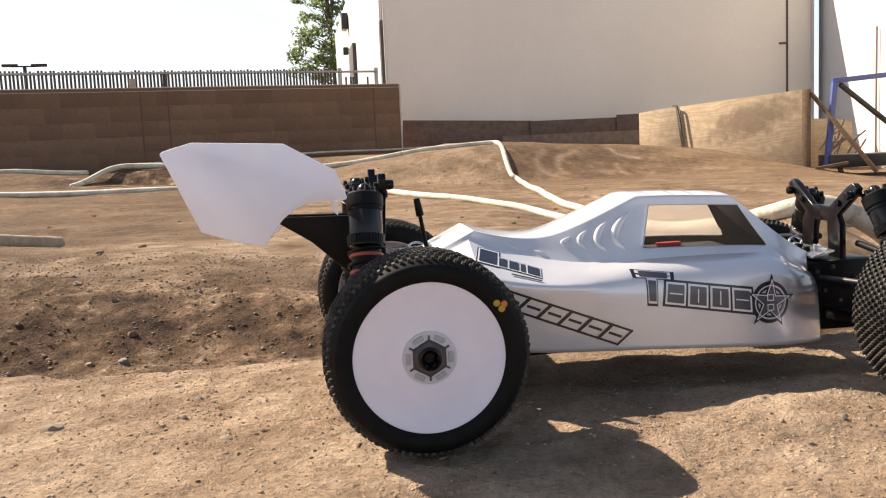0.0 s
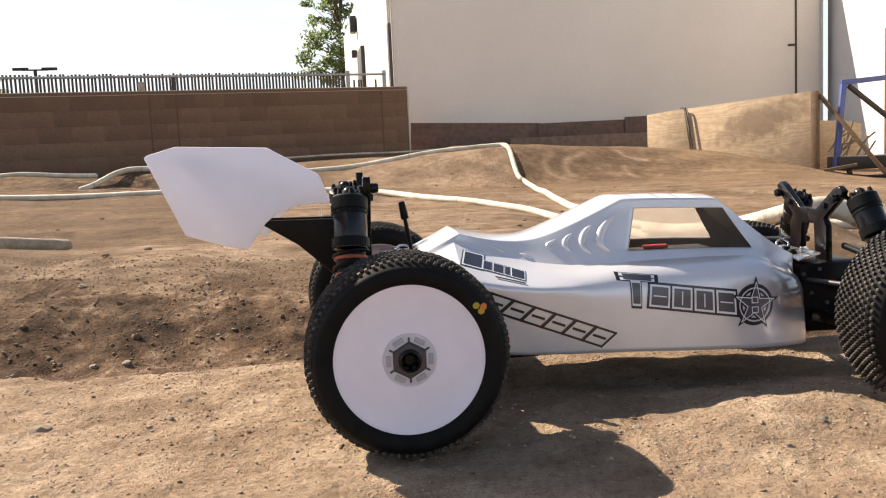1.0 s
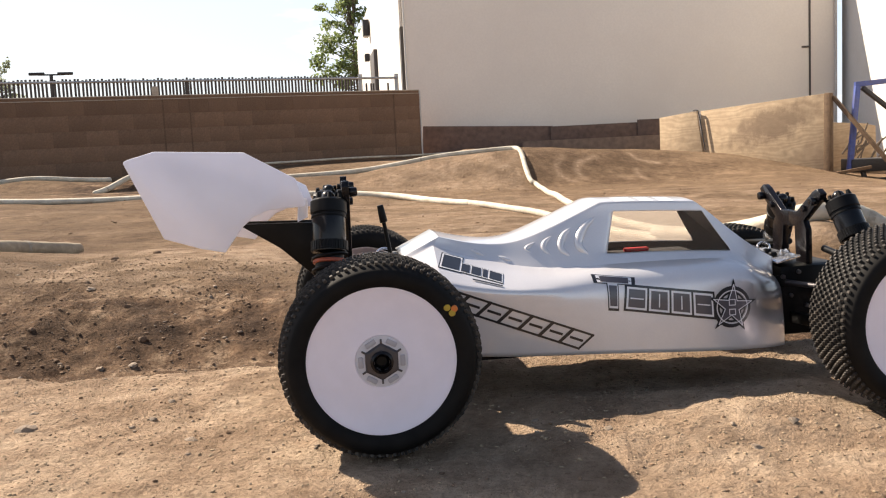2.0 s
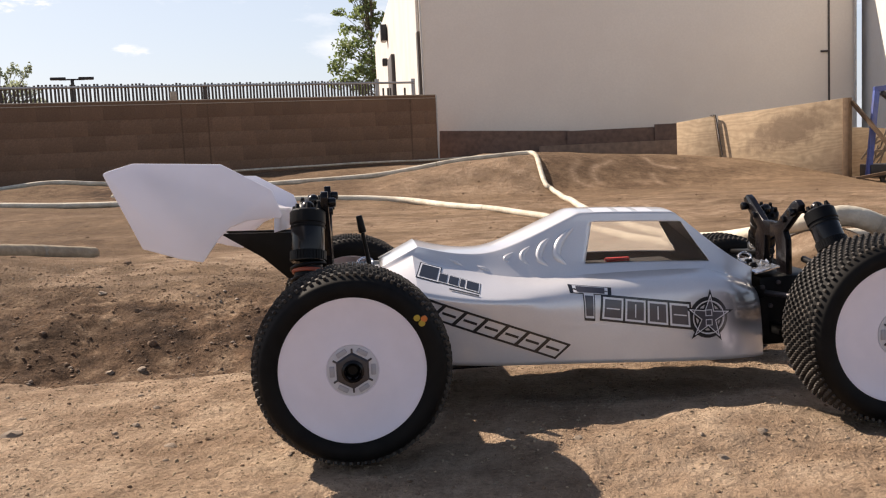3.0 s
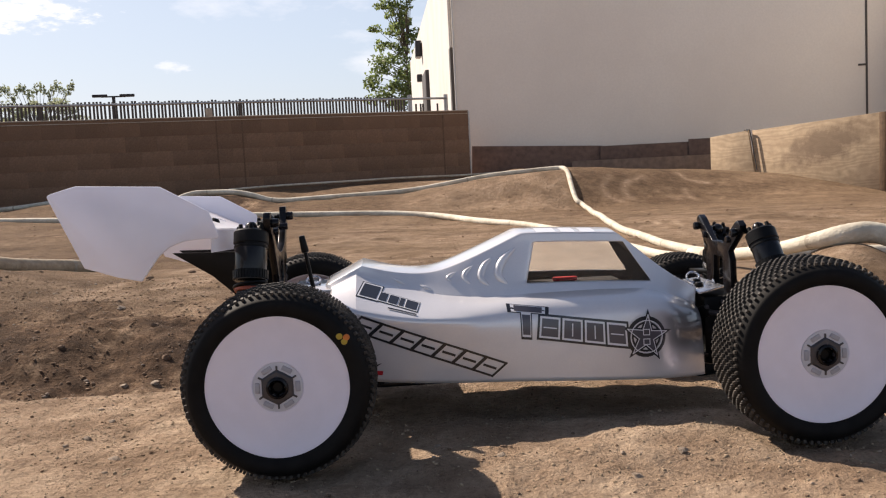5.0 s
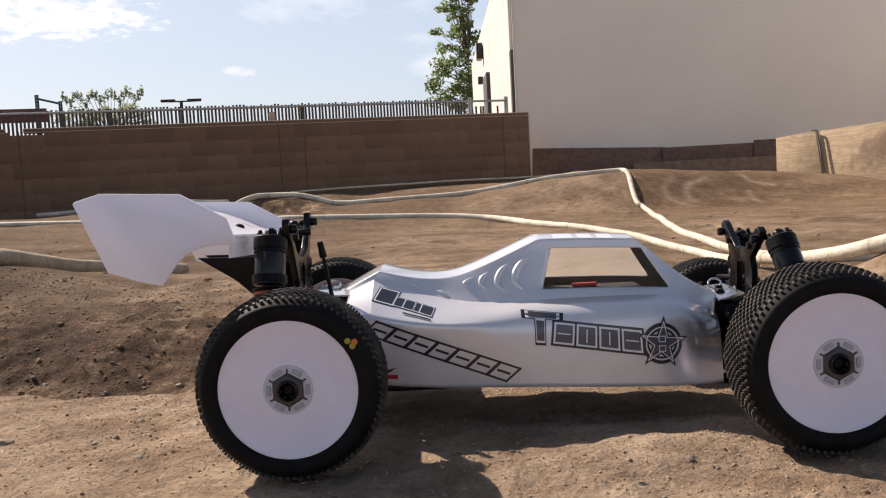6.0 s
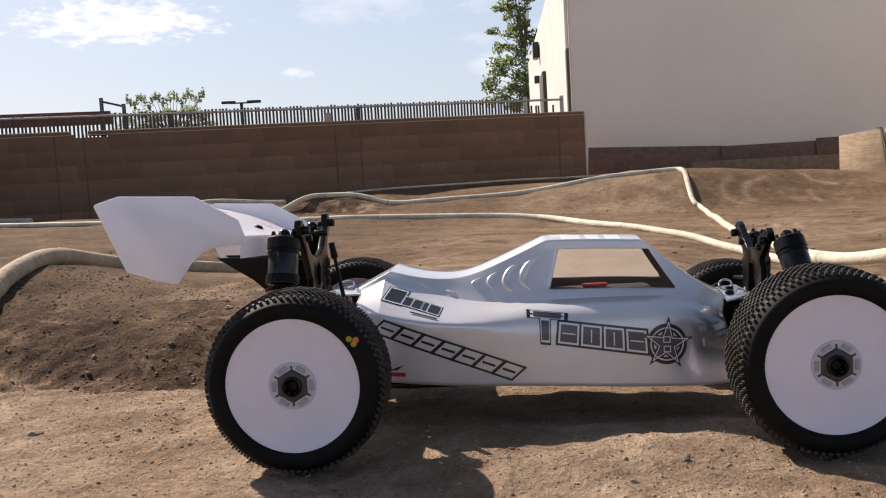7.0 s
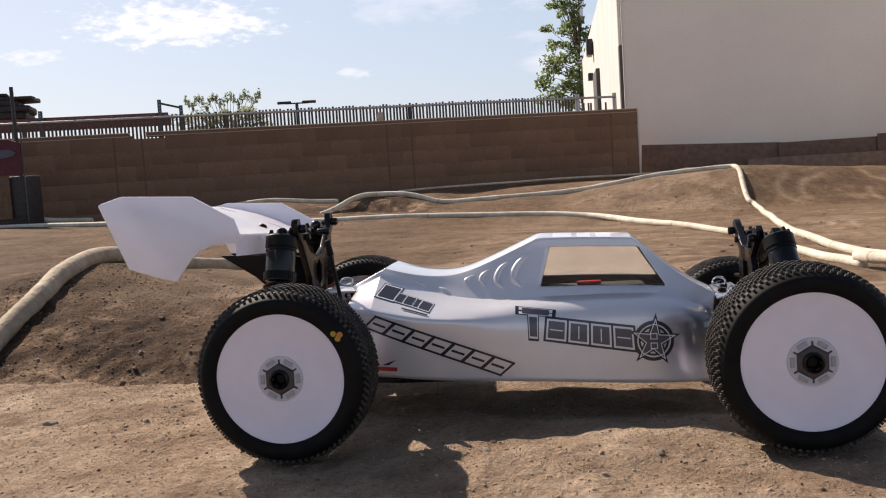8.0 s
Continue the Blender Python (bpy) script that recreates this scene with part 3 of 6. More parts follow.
def build_ground():
    xs = steps_along([(-3000, -300, 300), (-300, -30, 30), (-30, -12, 2), (-12, -3, 0.12), (-3, -1.6, 0.03), (-1.6, -0.45, 0.014), (-0.45, 0.55, 0.005),
                      (0.55, 1.2, 0.014), (1.2, 2.5, 0.04), (2.5, 7, 0.12), (7, 30, 2), (30, 300, 30), (300, 3001, 300)])
    ys = steps_along([(-3000, -300, 300), (-300, -30, 30), (-30, -2, 2), (-2, 0.1, 0.1), (0.1, 0.34, 0.02), (0.34, 0.86, 0.005), (0.86, 1.6, 0.04), (1.6, 3.1, 0.013),
                      (3.1, 5, 0.03), (5, 9, 0.06), (9, 12.4, 0.05), (12.4, 16, 0.1), (16, 30, 2), (30, 300, 30), (300, 3001, 300)])
    gx, gy = np.meshgrid(xs, ys)
    z, loose = ground_height(gx, gy)
    nx, ny = len(xs), len(ys)
    me = bpy.data.meshes.new("ground")
    verts = np.stack([gx, gy, z], axis=-1).reshape(-1, 3)
    idx = np.arange(nx * ny).reshape(ny, nx)
    quads = np.stack([idx[:-1, :-1], idx[:-1, 1:], idx[1:, 1:], idx[1:, :-1]], axis=-1).reshape(-1, 4)
    me.vertices.add(len(verts))
    me.vertices.foreach_set("co", verts.ravel())
    me.loops.add(quads.size)
    me.loops.foreach_set("vertex_index", quads.ravel())
    me.polygons.add(len(quads))
    me.polygons.foreach_set("loop_start", np.arange(0, quads.size, 4))
    me.update(calc_edges=True)
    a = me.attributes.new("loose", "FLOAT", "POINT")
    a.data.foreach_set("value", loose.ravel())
    a = me.attributes.new("dust", "FLOAT", "POINT")
    dust = (1 - rise(gy, 0.74, 0.95)) * (0.65 + 0.35 * rise(gy, -1.2, 0.2))
    # pale curved tyre tracks on the far mound and along the lane
    for way in (((1.09, 10.70), (1.02, 10.49), (0.99, 10.30), (1.02, 10.12), (1.15, 9.98)), ((1.49, 10.86), (1.31, 10.66), (1.23, 10.46), (1.22, 10.30), (1.26, 10.13)),
                ((1.92, 10.65), (1.91, 10.40), (1.96, 10.27)), ((1.71, 10.33), (1.78, 10.24)), ((2.23, 11.02), (2.00, 11.08), (1.94, 11.26)), ((1.26, 7.56), (1.24, 6.86), (1.30, 6.25)), ((1.11, 7.42), (1.10, 6.90))):
        stops = [p.xy for p in spline([(*q, 0.0) for q in way], 5)]
        away = np.full(gx.shape, 9.0)
        for p, q in zip(stops, stops[1:]):
            ax, ay, bx, by = p.x, p.y, q.x - p.x, q.y - p.y
            f = np.clip(((gx - ax) * bx + (gy - ay) * by) / (bx * bx + by * by), 0, 1)
            away = np.minimum(away, np.hypot(gx - ax - f * bx, (gy - ay - f * by) * 0.8))
        dust = np.maximum(dust, 0.85 * np.exp(-(away / 0.04) ** 2) * np.clip(0.75 + 0.9 * lattice_noise(gx, gy, 4.0, 62), 0, 1))
    # sun-dried pale crust on the brow of the bank and over the lane behind it
    crust = rise(gx, -2.0, -1.0) * rise(gy, 2.25, 2.8) * (1 - rise(gy, 7.0, 9.0)) * np.clip(0.40 + 1.8 * lattice_noise(gx, gy, 4.0, 63) + 1.6 * lattice_noise(gx, gy, 11.0, 64), 0, 1)
    dust = np.maximum(dust, (0.88 - 0.42 * rise(gy, 3.2, 4.2)) * crust)
    # sunlit left slope of the mound, its brightness painted as pale colour
    dust = np.maximum(dust, 0.45 * rise(gx, -1.6, -0.8) * (1 - rise(gx, 0.55, 0.7)) * rise(gy, 9.2, 9.8) * np.clip(0.6 + 1.2 * lattice_noise(gx, gy, 5.0, 65), 0, 1))
    for k, y0 in enumerate((3.5, 3.9, 4.4, 4.95, 5.7, 6.6, 7.4, 8.2)):
        d = gy - y0 - 0.25 * np.sin(0.5 * gx + k) - 0.15 * lattice_noise(gx, gy * 0, 0.9, 70 + k)
        dust = np.maximum(dust, 0.32 * np.exp(-(d / (0.05 + 0.01 * y0)) ** 2) * np.clip(0.5 + 1.6 * lattice_noise(gx, gy, 1.3, 80 + k), 0, 1))
    a.data.foreach_set("value", np.clip(dust, 0, 1).ravel())
    a = me.attributes.new("damp_shade", "FLOAT", "POINT")
    # left bank: damp and self-shadow put into one darkening
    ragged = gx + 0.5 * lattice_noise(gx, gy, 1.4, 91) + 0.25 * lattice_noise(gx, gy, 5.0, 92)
    damp_shade = rise(-ragged, 0.75, 1.9) * rise(gy, 1.2, 1.9) * (1 - 0.45 * rise(gy, 2.9, 3.6))
    # the mound's right side is painted darker to give its shade
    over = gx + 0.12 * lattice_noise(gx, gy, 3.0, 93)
    damp_shade = np.maximum(damp_shade, 0.5 * rise(over, 0.66, 0.8) * (1 - rise(over, 1.7, 2.6)) * rise(gy, 9.3, 9.9))
    a.data.foreach_set("value", damp_shade.ravel())
    me.shade_smooth()
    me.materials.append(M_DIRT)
    return tagged(new("ground", me), "dry brown dirt ground of a race track with banks", "ground", kind="structure")


build_ground()


def pebble(seed, mat, flat=0.6):
    rng = random.Random(seed)
    bm = bmesh.new()
    bmesh.ops.create_icosphere(bm, subdivisions=2, radius=1.0)
    off = Vector((rng.random() * 50, rng.random() * 50, 0))
    for v in bm.verts:
        n = noise.noise(v.co * 1.1 + off) * 0.5 + noise.noise(v.co * 2.9 + off) * 0.3
        v.co *= 1 + n
        v.co.z *= flat
    return finish(bm, mat, True, 28)


PEBBLES = [pebble(k, M_STONE) for k in range(5)]
CLODS = [pebble(20 + k, M_CLOD, 0.75) for k in range(4)]
for x, y, s, kind in ((-0.123, 0.561, 0.0042, 0), (-0.239, 0.586, 0.007, 0), (0.133, 0.528, 0.003, 0), (0.092, 0.556, 0.0025, 0), (0.21, 0.50, 0.0035, 0), (0.24, 0.53, 0.003, 0),
                      (-0.16, 0.60, 0.0026, 0), (-0.16, 0.64, 0.0026, 0), (-0.10, 0.57, 0.0028, 1), (-0.255, 0.63, 0.003, 0), (-0.07, 0.59, 0.0024, 0),
                      (-1.01, 2.53, 0.018, 0), (-0.86, 2.40, 0.015, 1), (-0.83, 2.12, 0.015, 0), (-1.05, 2.60, 0.015, 1), (-1.05, 2.25, 0.013, 1), (-1.2, 2.03, 0.016, 1), (-0.55, 2.42, 0.013, 1), (-1.15, 3.07, 0.022, 1), (-1.12, 3.0, 0.012, 1), (-1.18, 3.16, 0.018, 1),
                      (-0.76, 2.22, 0.019, 1), (-0.75, 2.11, 0.016, 0), (-1.12, 1.98, 0.020, 1), (-1.176, 2.10, 0.013, 0), (-1.58, 2.88, 0.022, 0), (-1.25, 2.2, 0.014, 1), (-0.95, 2.15, 0.012, 1), (-1.32, 2.42, 0.015, 1), (-0.62, 2.2, 0.010, 1), (-0.42, 2.3, 0.011, 1), (-1.82, 4.38, 0.03, 1), (-1.76, 4.42, 0.02, 1)):
    me = (PEBBLES if kind == 0 else CLODS)[int(abs(x * 1000)) % 4]
    s = s * 0.68 if y > 1.5 else s
    single("stone", me, None, "pale stone lying on the dirt" if kind == 0 else "clod of dark earth on the bank", "stone",
           Matrix.Translation((x, y, at_ground(x, y) + s * -0.05)) @ pose(0, 0, 0, 0, 0, x * 900) @ Matrix.Scale(s, 4), group="loose stones" if kind == 0 else "earth clods")


def gravel(name, count, area, sizes, mat, label, seed, power=2.2):
    """Loose bits too many to count, as one mesh."""
    rng = np.random.RandomState(seed)
    bm = bmesh.new()
    bmesh.ops.create_icosphere(bm, subdivisions=1, radius=1.0)
    base = np.array([v.co[:] for v in bm.verts])
    bm.verts.index_update()
    tri = np.array([[v.index for v in f.verts] for f in bm.faces])
    bm.free()
    x = rng.uniform(area[0], area[1], count)
    y = rng.uniform(area[2], area[3], count)
    z, loose = ground_height(x, y)
    s = sizes[0] * (sizes[1] / sizes[0]) ** (rng.rand(count) ** power)
    vs = base[None] * (1 + 0.35 * rng.randn(count, len(base), 1) * 0.6) * s[:, None, None] * np.array([1, 1, 0.6]) * (0.6 + 0.8 * rng.rand(count, 1, 3))
    vs += np.stack([x, y, z + s * 0.1], axis=-1)[:, None, :]
    fs = (tri[None] + (np.arange(count) * len(base))[:, None, None]).reshape(-1, 3)
    me = bpy.data.meshes.new(name)
    me.from_pydata(vs.reshape(-1, 3).tolist(), [], fs.tolist())
    me.shade_smooth()
    me.materials.append(mat)
    return tagged(new(name, me), label, "gravel", kind="stuff")


gravel("gravel", 520, (-0.45, 0.5, 0.38, 0.80), (0.0003, 0.0019), M_STONE, "fine pale grit scattered on the dirt", 5)
gravel("dirt_crumbs", 2600, (-0.45, 0.5, 0.38, 0.82), (0.0003, 0.0016), M_CLOD, "dark crumbs of earth on the dirt", 6)
M_CRUMB = material("bank_crumb", (0.216, 0.138, 0.085), 0.95, vary=0.3, grain=90, stain=12, bump=0.5, bump_scale=260, tint=(0.104, 0.064, 0.039))
M_GRIT = material("dirt_grit", (0.352, 0.264, 0.172), 0.95, vary=0.3, grain=90, stain=25, tint=(0.240, 0.172, 0.108))
gravel("dirt_grit", 9000, (-0.42, 0.45, 0.38, 0.82), (0.0004, 0.0013), M_GRIT, "dry grit of the same dirt", 15)
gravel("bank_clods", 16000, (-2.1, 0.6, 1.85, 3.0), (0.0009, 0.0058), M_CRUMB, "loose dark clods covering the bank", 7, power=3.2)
gravel("bank_stones", 1900, (-2.1, 0.6, 1.85, 3.2), (0.0012, 0.006), M_STONE, "small pale stones on the bank", 8, power=3.5)
gravel("track_stones", 1300, (-5.0, 3.0, 3.2, 10.4), (0.003, 0.014), M_CLOD, "scattered stones and clods on the track", 9)


# ---- hoses that mark the lanes ----
def hose(points, r, label, seed, lift=0.75, steps=10, snap=True, lumps=0.032, mat=M_HOSE):
    rs = r if isinstance(r, tuple) else (r, r)
    r = rs[1]
    pts = []
    for p in spline([(x, y, z if z is not None else 0) for x, y, z in points], steps):
        pts.append(p)
    if snap:
        zs = ground_height(np.array([p.x for p in pts]), np.array([p.y for p in pts]))[0]
        zs = np.convolve(np.pad(zs, 4, mode="edge"), np.ones(9) / 9, mode="valid")      # a stiff hose bridges small dips
        for p, z in zip(pts, zs):
            p.z = z + r * lift + (p.z if p.z else 0)
    pts = [pts[0] + (pts[0] - pts[1]).normalized() * r * 0.5] + pts + [pts[-1] + (pts[-1] - pts[-2]).normalized() * r * 0.5]
    n = len(pts)
    radii = [(0.6 if k in (0, n - 1) else 1.0) * (rs[0] + (rs[1] - rs[0]) * float(rise(k / n, 0.35, 0.58))) for k in range(n)]
    h = thing("track_hose", label, "hose", group="lane marking hoses")
    part("hose_wall", tube(pts, radii, 14, wobble=lumps, seed=seed), mat, h, angle=60)
    for k in range(7 + seed % 5, n - 6, 31):
        a, b = pts[k], pts[k] + (pts[k + 1] - pts[k]).normalized() * r * 0.7
        part("tape_band", rod(a, b, radii[k] * 1.015, sides=16, bevel=r * 0.01), M_TAPE, h, "grubby tape band")
    return h


hose([(-10.5, 9.0, 0), (-7.6, 9.0, 0), (-5.25, 8.75, 0), (-3.45, 8.65, 0), (-2.06, 8.6, 0), (-0.77, 8.4, 0), (-0.2, 7.4, 0), (0.06, 6.93, 0), (0.40, 6.2, 0), (0.58, 5.62, 0), (0.70, 5.2, 0), (0.78, 4.8, 0), (0.84, 4.45, 0), (0.89, 4.2, 0)], (0.029, 0.023),
     "dusty white hose lying along the far lane", 1)
hose([(-4.083, 10.15, -0.018), (-4.006, 10.35, 0.012), (-3.884, 10.55, 0.050), (-3.758, 10.72, 0.040), (-3.601, 10.78, 0.032), (-3.405, 10.8, 0.031), (-3.1, 10.8, 0.012), (-2.84, 10.8, 0.0), (-2.3, 10.8, 0), (-1.3, 10.8, 0), (-0.6, 10.85, 0), (0.05, 10.9, 0), (0.45, 10.92, 0.0), (0.60, 10.80, 0.0), (0.64, 10.15, 0), (0.675, 9.85, 0), (0.73, 9.75, 0), (0.755, 9.3, 0), (0.75, 8.5, 0), (0.75, 7.5, 0), (0.765, 6.9, 0), (0.81, 6.45, 0), (0.89, 5.72, 0), (0.96, 5.1, 0), (1.06, 4.68, 0), (1.25, 4.45, 0), (1.6, 4.3, 0), (2.2, 4.2, 0)], (0.032, 0.025),
     "dusty white hose running over the dirt mound", 2, lumps=0.018)
hose([(-1.862, 4.45, -0.256), (-1.99, 4.15, -0.207), (-2.06, 3.8, -0.160), (-2.07, 3.5, -0.105), (-2.02, 3.2, -0.058), (-1.95, 2.95, -0.052), (-1.88, 2.7, -0.080), (-1.83, 2.55, -0.118), (-1.80, 2.4, -0.170), (-1.78, 2.28, -0.212), (-1.74, 2.1, -0.275), (-1.70, 1.9, -0.315)], 0.034,
     "dirt-coated pale hose lying over the near bank", 3, lumps=0.05, snap=False, mat=M_HOSE_DUSTY)
hose([(0.88, 4.25, -0.275), (0.92, 4.05, -0.262), (0.985, 3.78, -0.236), (1.06, 3.52, -0.196), (1.15, 3.36, -0.156), (1.24, 3.30, -0.131), (1.33, 3.30, -0.127), (1.42, 3.30, -0.158), (1.52, 3.30, -0.222), (1.62, 3.32, -0.30)], (0.026, 0.037), "thick dusty white hose arched over a dirt hump", 7, snap=False)
hose([(-8.9, 9.9, 0), (-8.3, 10.2, 0.02), (-7.9, 10.25, 0.02), (-7.3, 10.25, 0)], 0.036, "dusty white hose beside the block wall", 4)
hose([(-6.6, 10.7, 0), (-5.8, 10.8, 0), (-5.2, 10.8, 0), (-4.75, 10.95, 0), (-4.35, 11.3, 0)], 0.030, "dusty white hose over a low rise by the wall", 6)
hose([(-3.8, 12.2, 0.04), (-3.2, 12.5, 0.05), (-2.3, 12.7, 0.05), (-1.5, 13.2, 0.05), (-0.6, 14.0, 0.03), (-0.2, 14.4, 0)], 0.014, "thin pale hose along the foot of the block wall", 5)


# ---- block wall ----
WALL_A, WALL_B = Vector((-11.2, 8.74, 0)), Vector((-0.70, 14.55, 0))
WALL_YAW = math.degrees(math.atan2(WALL_B.y - WALL_A.y, WALL_B.x - WALL_A.x))
WALL_LEN = (WALL_B - WALL_A).length
WALL_TOP = 0.98
wall_m = Matrix.Translation(WALL_B) @ pose(0, 0, 0, 0, 0, WALL_YAW)     # x from -WALL_LEN to 0 along the wall, y = 0 its near face


def block_wall():
    """Courses of concrete blocks with recessed joints, pilasters and a thin cap."""
    w = thing("wall_boundary", "tan concrete block wall in shade with a thin cap", "wall", wall_m, kind="structure")
    low = -1.0
    dent0, dent1 = -7.36, -7.14
    part("core", box((WALL_LEN, 0.16, WALL_TOP - 0.09 - low), pose(-WALL_LEN / 2, 0.0830, (WALL_TOP - 0.09 + low) / 2)), M_MORTAR, w, smooth=False)
    for x0, x1 in ((dent1, 0.0), (-WALL_LEN, dent0)):
        c = part("cap", box((x1 - x0, 0.175, 0.05), pose((x0 + x1) / 2, 0.085, WALL_TOP - 0.022), 0.004), M_MORTAR, w, "low mortar cap")
        part("cap_lip", box((x1 - x0 + 0.004, 0.20, 0.013), pose((x0 + x1) / 2, 0.085, WALL_TOP + 0.0085), 0.004), M_CAP, c, "pale upper lip")
        part("cap_lip", box((x1 - x0 + 0.004, 0.19, 0.010), pose((x0 + x1) / 2, 0.085, WALL_TOP - 0.038), 0.003), M_CAP, c, "pale lower lip")
    part("corner_bead", rod((0.012, -0.004, -0.3), (0.012, -0.004, WALL_TOP), 0.012, sides=8), M_PIPE_GREY, w, "pale edge strip")
    for px in (-0.43, -3.5, -3.86, -7.2, -7.56):
        part("joint_strip", box((0.022, 0.01, WALL_TOP - low - 0.03), pose(px, 0.0025, (WALL_TOP + low - 0.03) / 2)), M_JOINT, w, smooth=False)
    mesh = finish(box((0.4045, 0.02, 0.2015), bevel=0.0015), M_BLOCK)
    half = finish(box((0.2015, 0.02, 0.2015), bevel=0.0015), M_BLOCK)
    top_block = finish(box((0.4045, 0.16, 0.2015), bevel=0.0015), M_BLOCK)
    low_block = finish(box((0.401, 0.16, 0.158), bevel=0.0015), M_BLOCK)
    for row in range(7):
        z = WALL_TOP - 0.03 - 0.1 - row * 0.203
        for k in range(30):
            x = -0.2 - k * 0.406 - (0.203 if row % 2 else 0)
            if x < -WALL_LEN + 0.2:
                continue
            if row == 0 and abs(x + 7.25) < 0.2:
                part("block", low_block, None, w, m=pose(x, 0.0805, z - 0.02))
            else:
                part("block", top_block if row == 0 else mesh, None, w, m=pose(x, 0.0805 if row == 0 else 0.0105, z))
        if row % 2:
            part("block", half, None, w, m=pose(-0.1, 0.0105, z))


# ---- slatted fence behind the wall ----
def slat_fence():
    fm = Matrix.Translation((-1.06, 15.05, 0)) @ pose(0, 0, 0, 0, 0, WALL_YAW)
    f = thing("slat_fence", "dark slatted fence with a grey top rail behind the block wall", "fence", fm)
    length = 10.6
    part("top_rail", rod((-length, 0, 1.228), (0, 0, 1.228), 0.017), M_GALV, f, "grey steel rail")
    for k, x in enumerate((0.0, -0.62, -3.3, -6.0, -8.7)):
        part("post", rod((x, 0.03, 0.2), (x, 0.03, 1.29 if k < 2 else 1.235), 0.032), M_GALV if k < 2 else M_SLAT, f)
    mesh = finish(box((0.030, 0.012, 1.1), bevel=0.002), M_SLAT)
    rng = random.Random(4)
    n = int((length - 0.75) / 0.0505)
    for k in range(n):
        part("slat", mesh, None, f, m=pose(-0.72 - k * 0.0505, 0.03, 0.715 + rng.uniform(-0.012, 0.012), 0, rng.uniform(-0.6, 0.6), 0))
    part("fence_tag", box((0.09, 0.05, 0.12), pose(-3.77, -0.06, 1.09), 0.01), M_CAP, f, "small pale box on the fence")
    for x in (-0.52, -0.44, -0.40, -0.15):
        part("slat", mesh, None, f, m=pose(x, 0.03, 0.60))


# ---- white building ----
BX0, BX1, BY = -0.93, 6.05, 15.6


def building():
    b = thing("building", "large pale stucco building with a sunlit end wall", "building")
    H = 2.95
    part("front_wall", slab([(BX0, -0.8), (BX1, -0.8), (BX1, H), (BX0, H)], 0.12, "Y", 0.01), M_STUCCO, b, m=pose(0, BY + 0.06, 0), smooth=False)
    # end wall running far back along the yard
    near_end, far_end = Vector((-0.965, BY + 0.125, 0)), Vector((-3.95, 35.0, 0))
    run = far_end - near_end
    em = Matrix.Translation(near_end) @ pose(0, 0, 0, 0, 0, math.degrees(math.atan2(-run.x, run.y)))
    part("end_wall", slab([(0.0, -0.8), (run.length, -0.8), (run.length, 4.0), (0.0, 4.0)], 0.2, "X", 0.01), M_STUCCO_B, b, "sunlit white stucco end wall", m=em @ pose(0.1, 0, 0), smooth=False)
    part("end_wall_trim", box((0.05, 0.26, 1.28), pose(-0.03, 0.10, 1.46), 0.006), M_DARK_TRIM, b, "dark corner trim", m=em, smooth=False)
    part("end_wall_downpipe", rod((-0.03, 0.06, 2.1), (-0.03, 0.06, 3.95), 0.028), M_PIPE_GREY, b, "grey downpipe above the trim", m=em)
    part("corner_bead", rod((BX0 - 0.01, BY - 0.02, 0.9), (BX0 - 0.01, BY - 0.02, H), 0.016, sides=8), M_STUCCO_B, b)
    part("doorway", box((0.10, 1.9, 2.1), pose(-0.04, 8.4, 1.45), 0.004), M_DARK_TRIM, b, "dark doorway", m=em)
    lamp = part("wall_lamp", box((0.16, 0.5, 0.42), pose(-0.10, 10.4, 3.36), 0.01), M_BLACK_STEEL, b, "dark box lamp", m=em)
    part("lamp_glass", box((0.12, 0.40, 0.03), pose(-0.10, 10.4, 3.137), 0.004), M_PIPE_GREY, lamp)
    part("camera_box", box((0.14, 0.3, 0.20), pose(-0.08, 10.9, 2.62), 0.02), M_BLACK_STEEL, b, m=em)
    part("joint", box((0.03, 0.02, H), pose(5.62, BY - 0.003, H / 2)), M_DARK_TRIM, b, "dark expansion joint", smooth=False)
    part("clamp", box((0.14, 0.03, 0.03), pose(5.56, BY - 0.01, 1.42), 0.004), M_DARK_TRIM, b)
    part("downpipe", rod((6.02, BY - 0.05, -0.6), (6.02, BY - 0.05, H), 0.020), M_PIPE_GREY, b, "pale metal downpipe")
    # wing that comes forward, lit by the sun
    wm = Matrix.Translation((BX1 + 0.15, BY, 0)) @ pose(0, 0, 0, 0, 0, -8.0)
    part("side_wall", slab([(-9.0, -0.8), (0.3, -0.8), (0.3, H), (-9.0, H)], 0.3, "X", 0.01), M_STUCCO_B, b, "sunlit cream side wall", m=wm @ pose(0.16, 0, 0), smooth=False)
    part("roof", box((6.9, 19.2, 0.2), pose(2.60, BY + 9.75, H - 0.12)), M_STUCCO_B, b, smooth=False)
    part("wall_pipe", rod((-0.03, -2.95, -0.5), (-0.03, -2.95, 1.35), 0.014), M_RUST, b, "rusty standpipe", m=wm)


block_wall()
slat_fence()
building()


# ---- boards along the foot of the building ----
def board(name, a, b, z0, z1, thick, mat, label, category, group="", lean=0.0):
    a, b = Vector((*a, 0)), Vector((*b, 0))
    d = b - a
    m = Matrix.Translation(a) @ pose(0, 0, 0, 0, lean, math.degrees(math.atan2(d.y, d.x)))
    return single(name, box((d.length, thick, z1 - z0), pose(d.length / 2, 0, (z0 + z1) / 2), 0.004), mat, label, category, m, group)


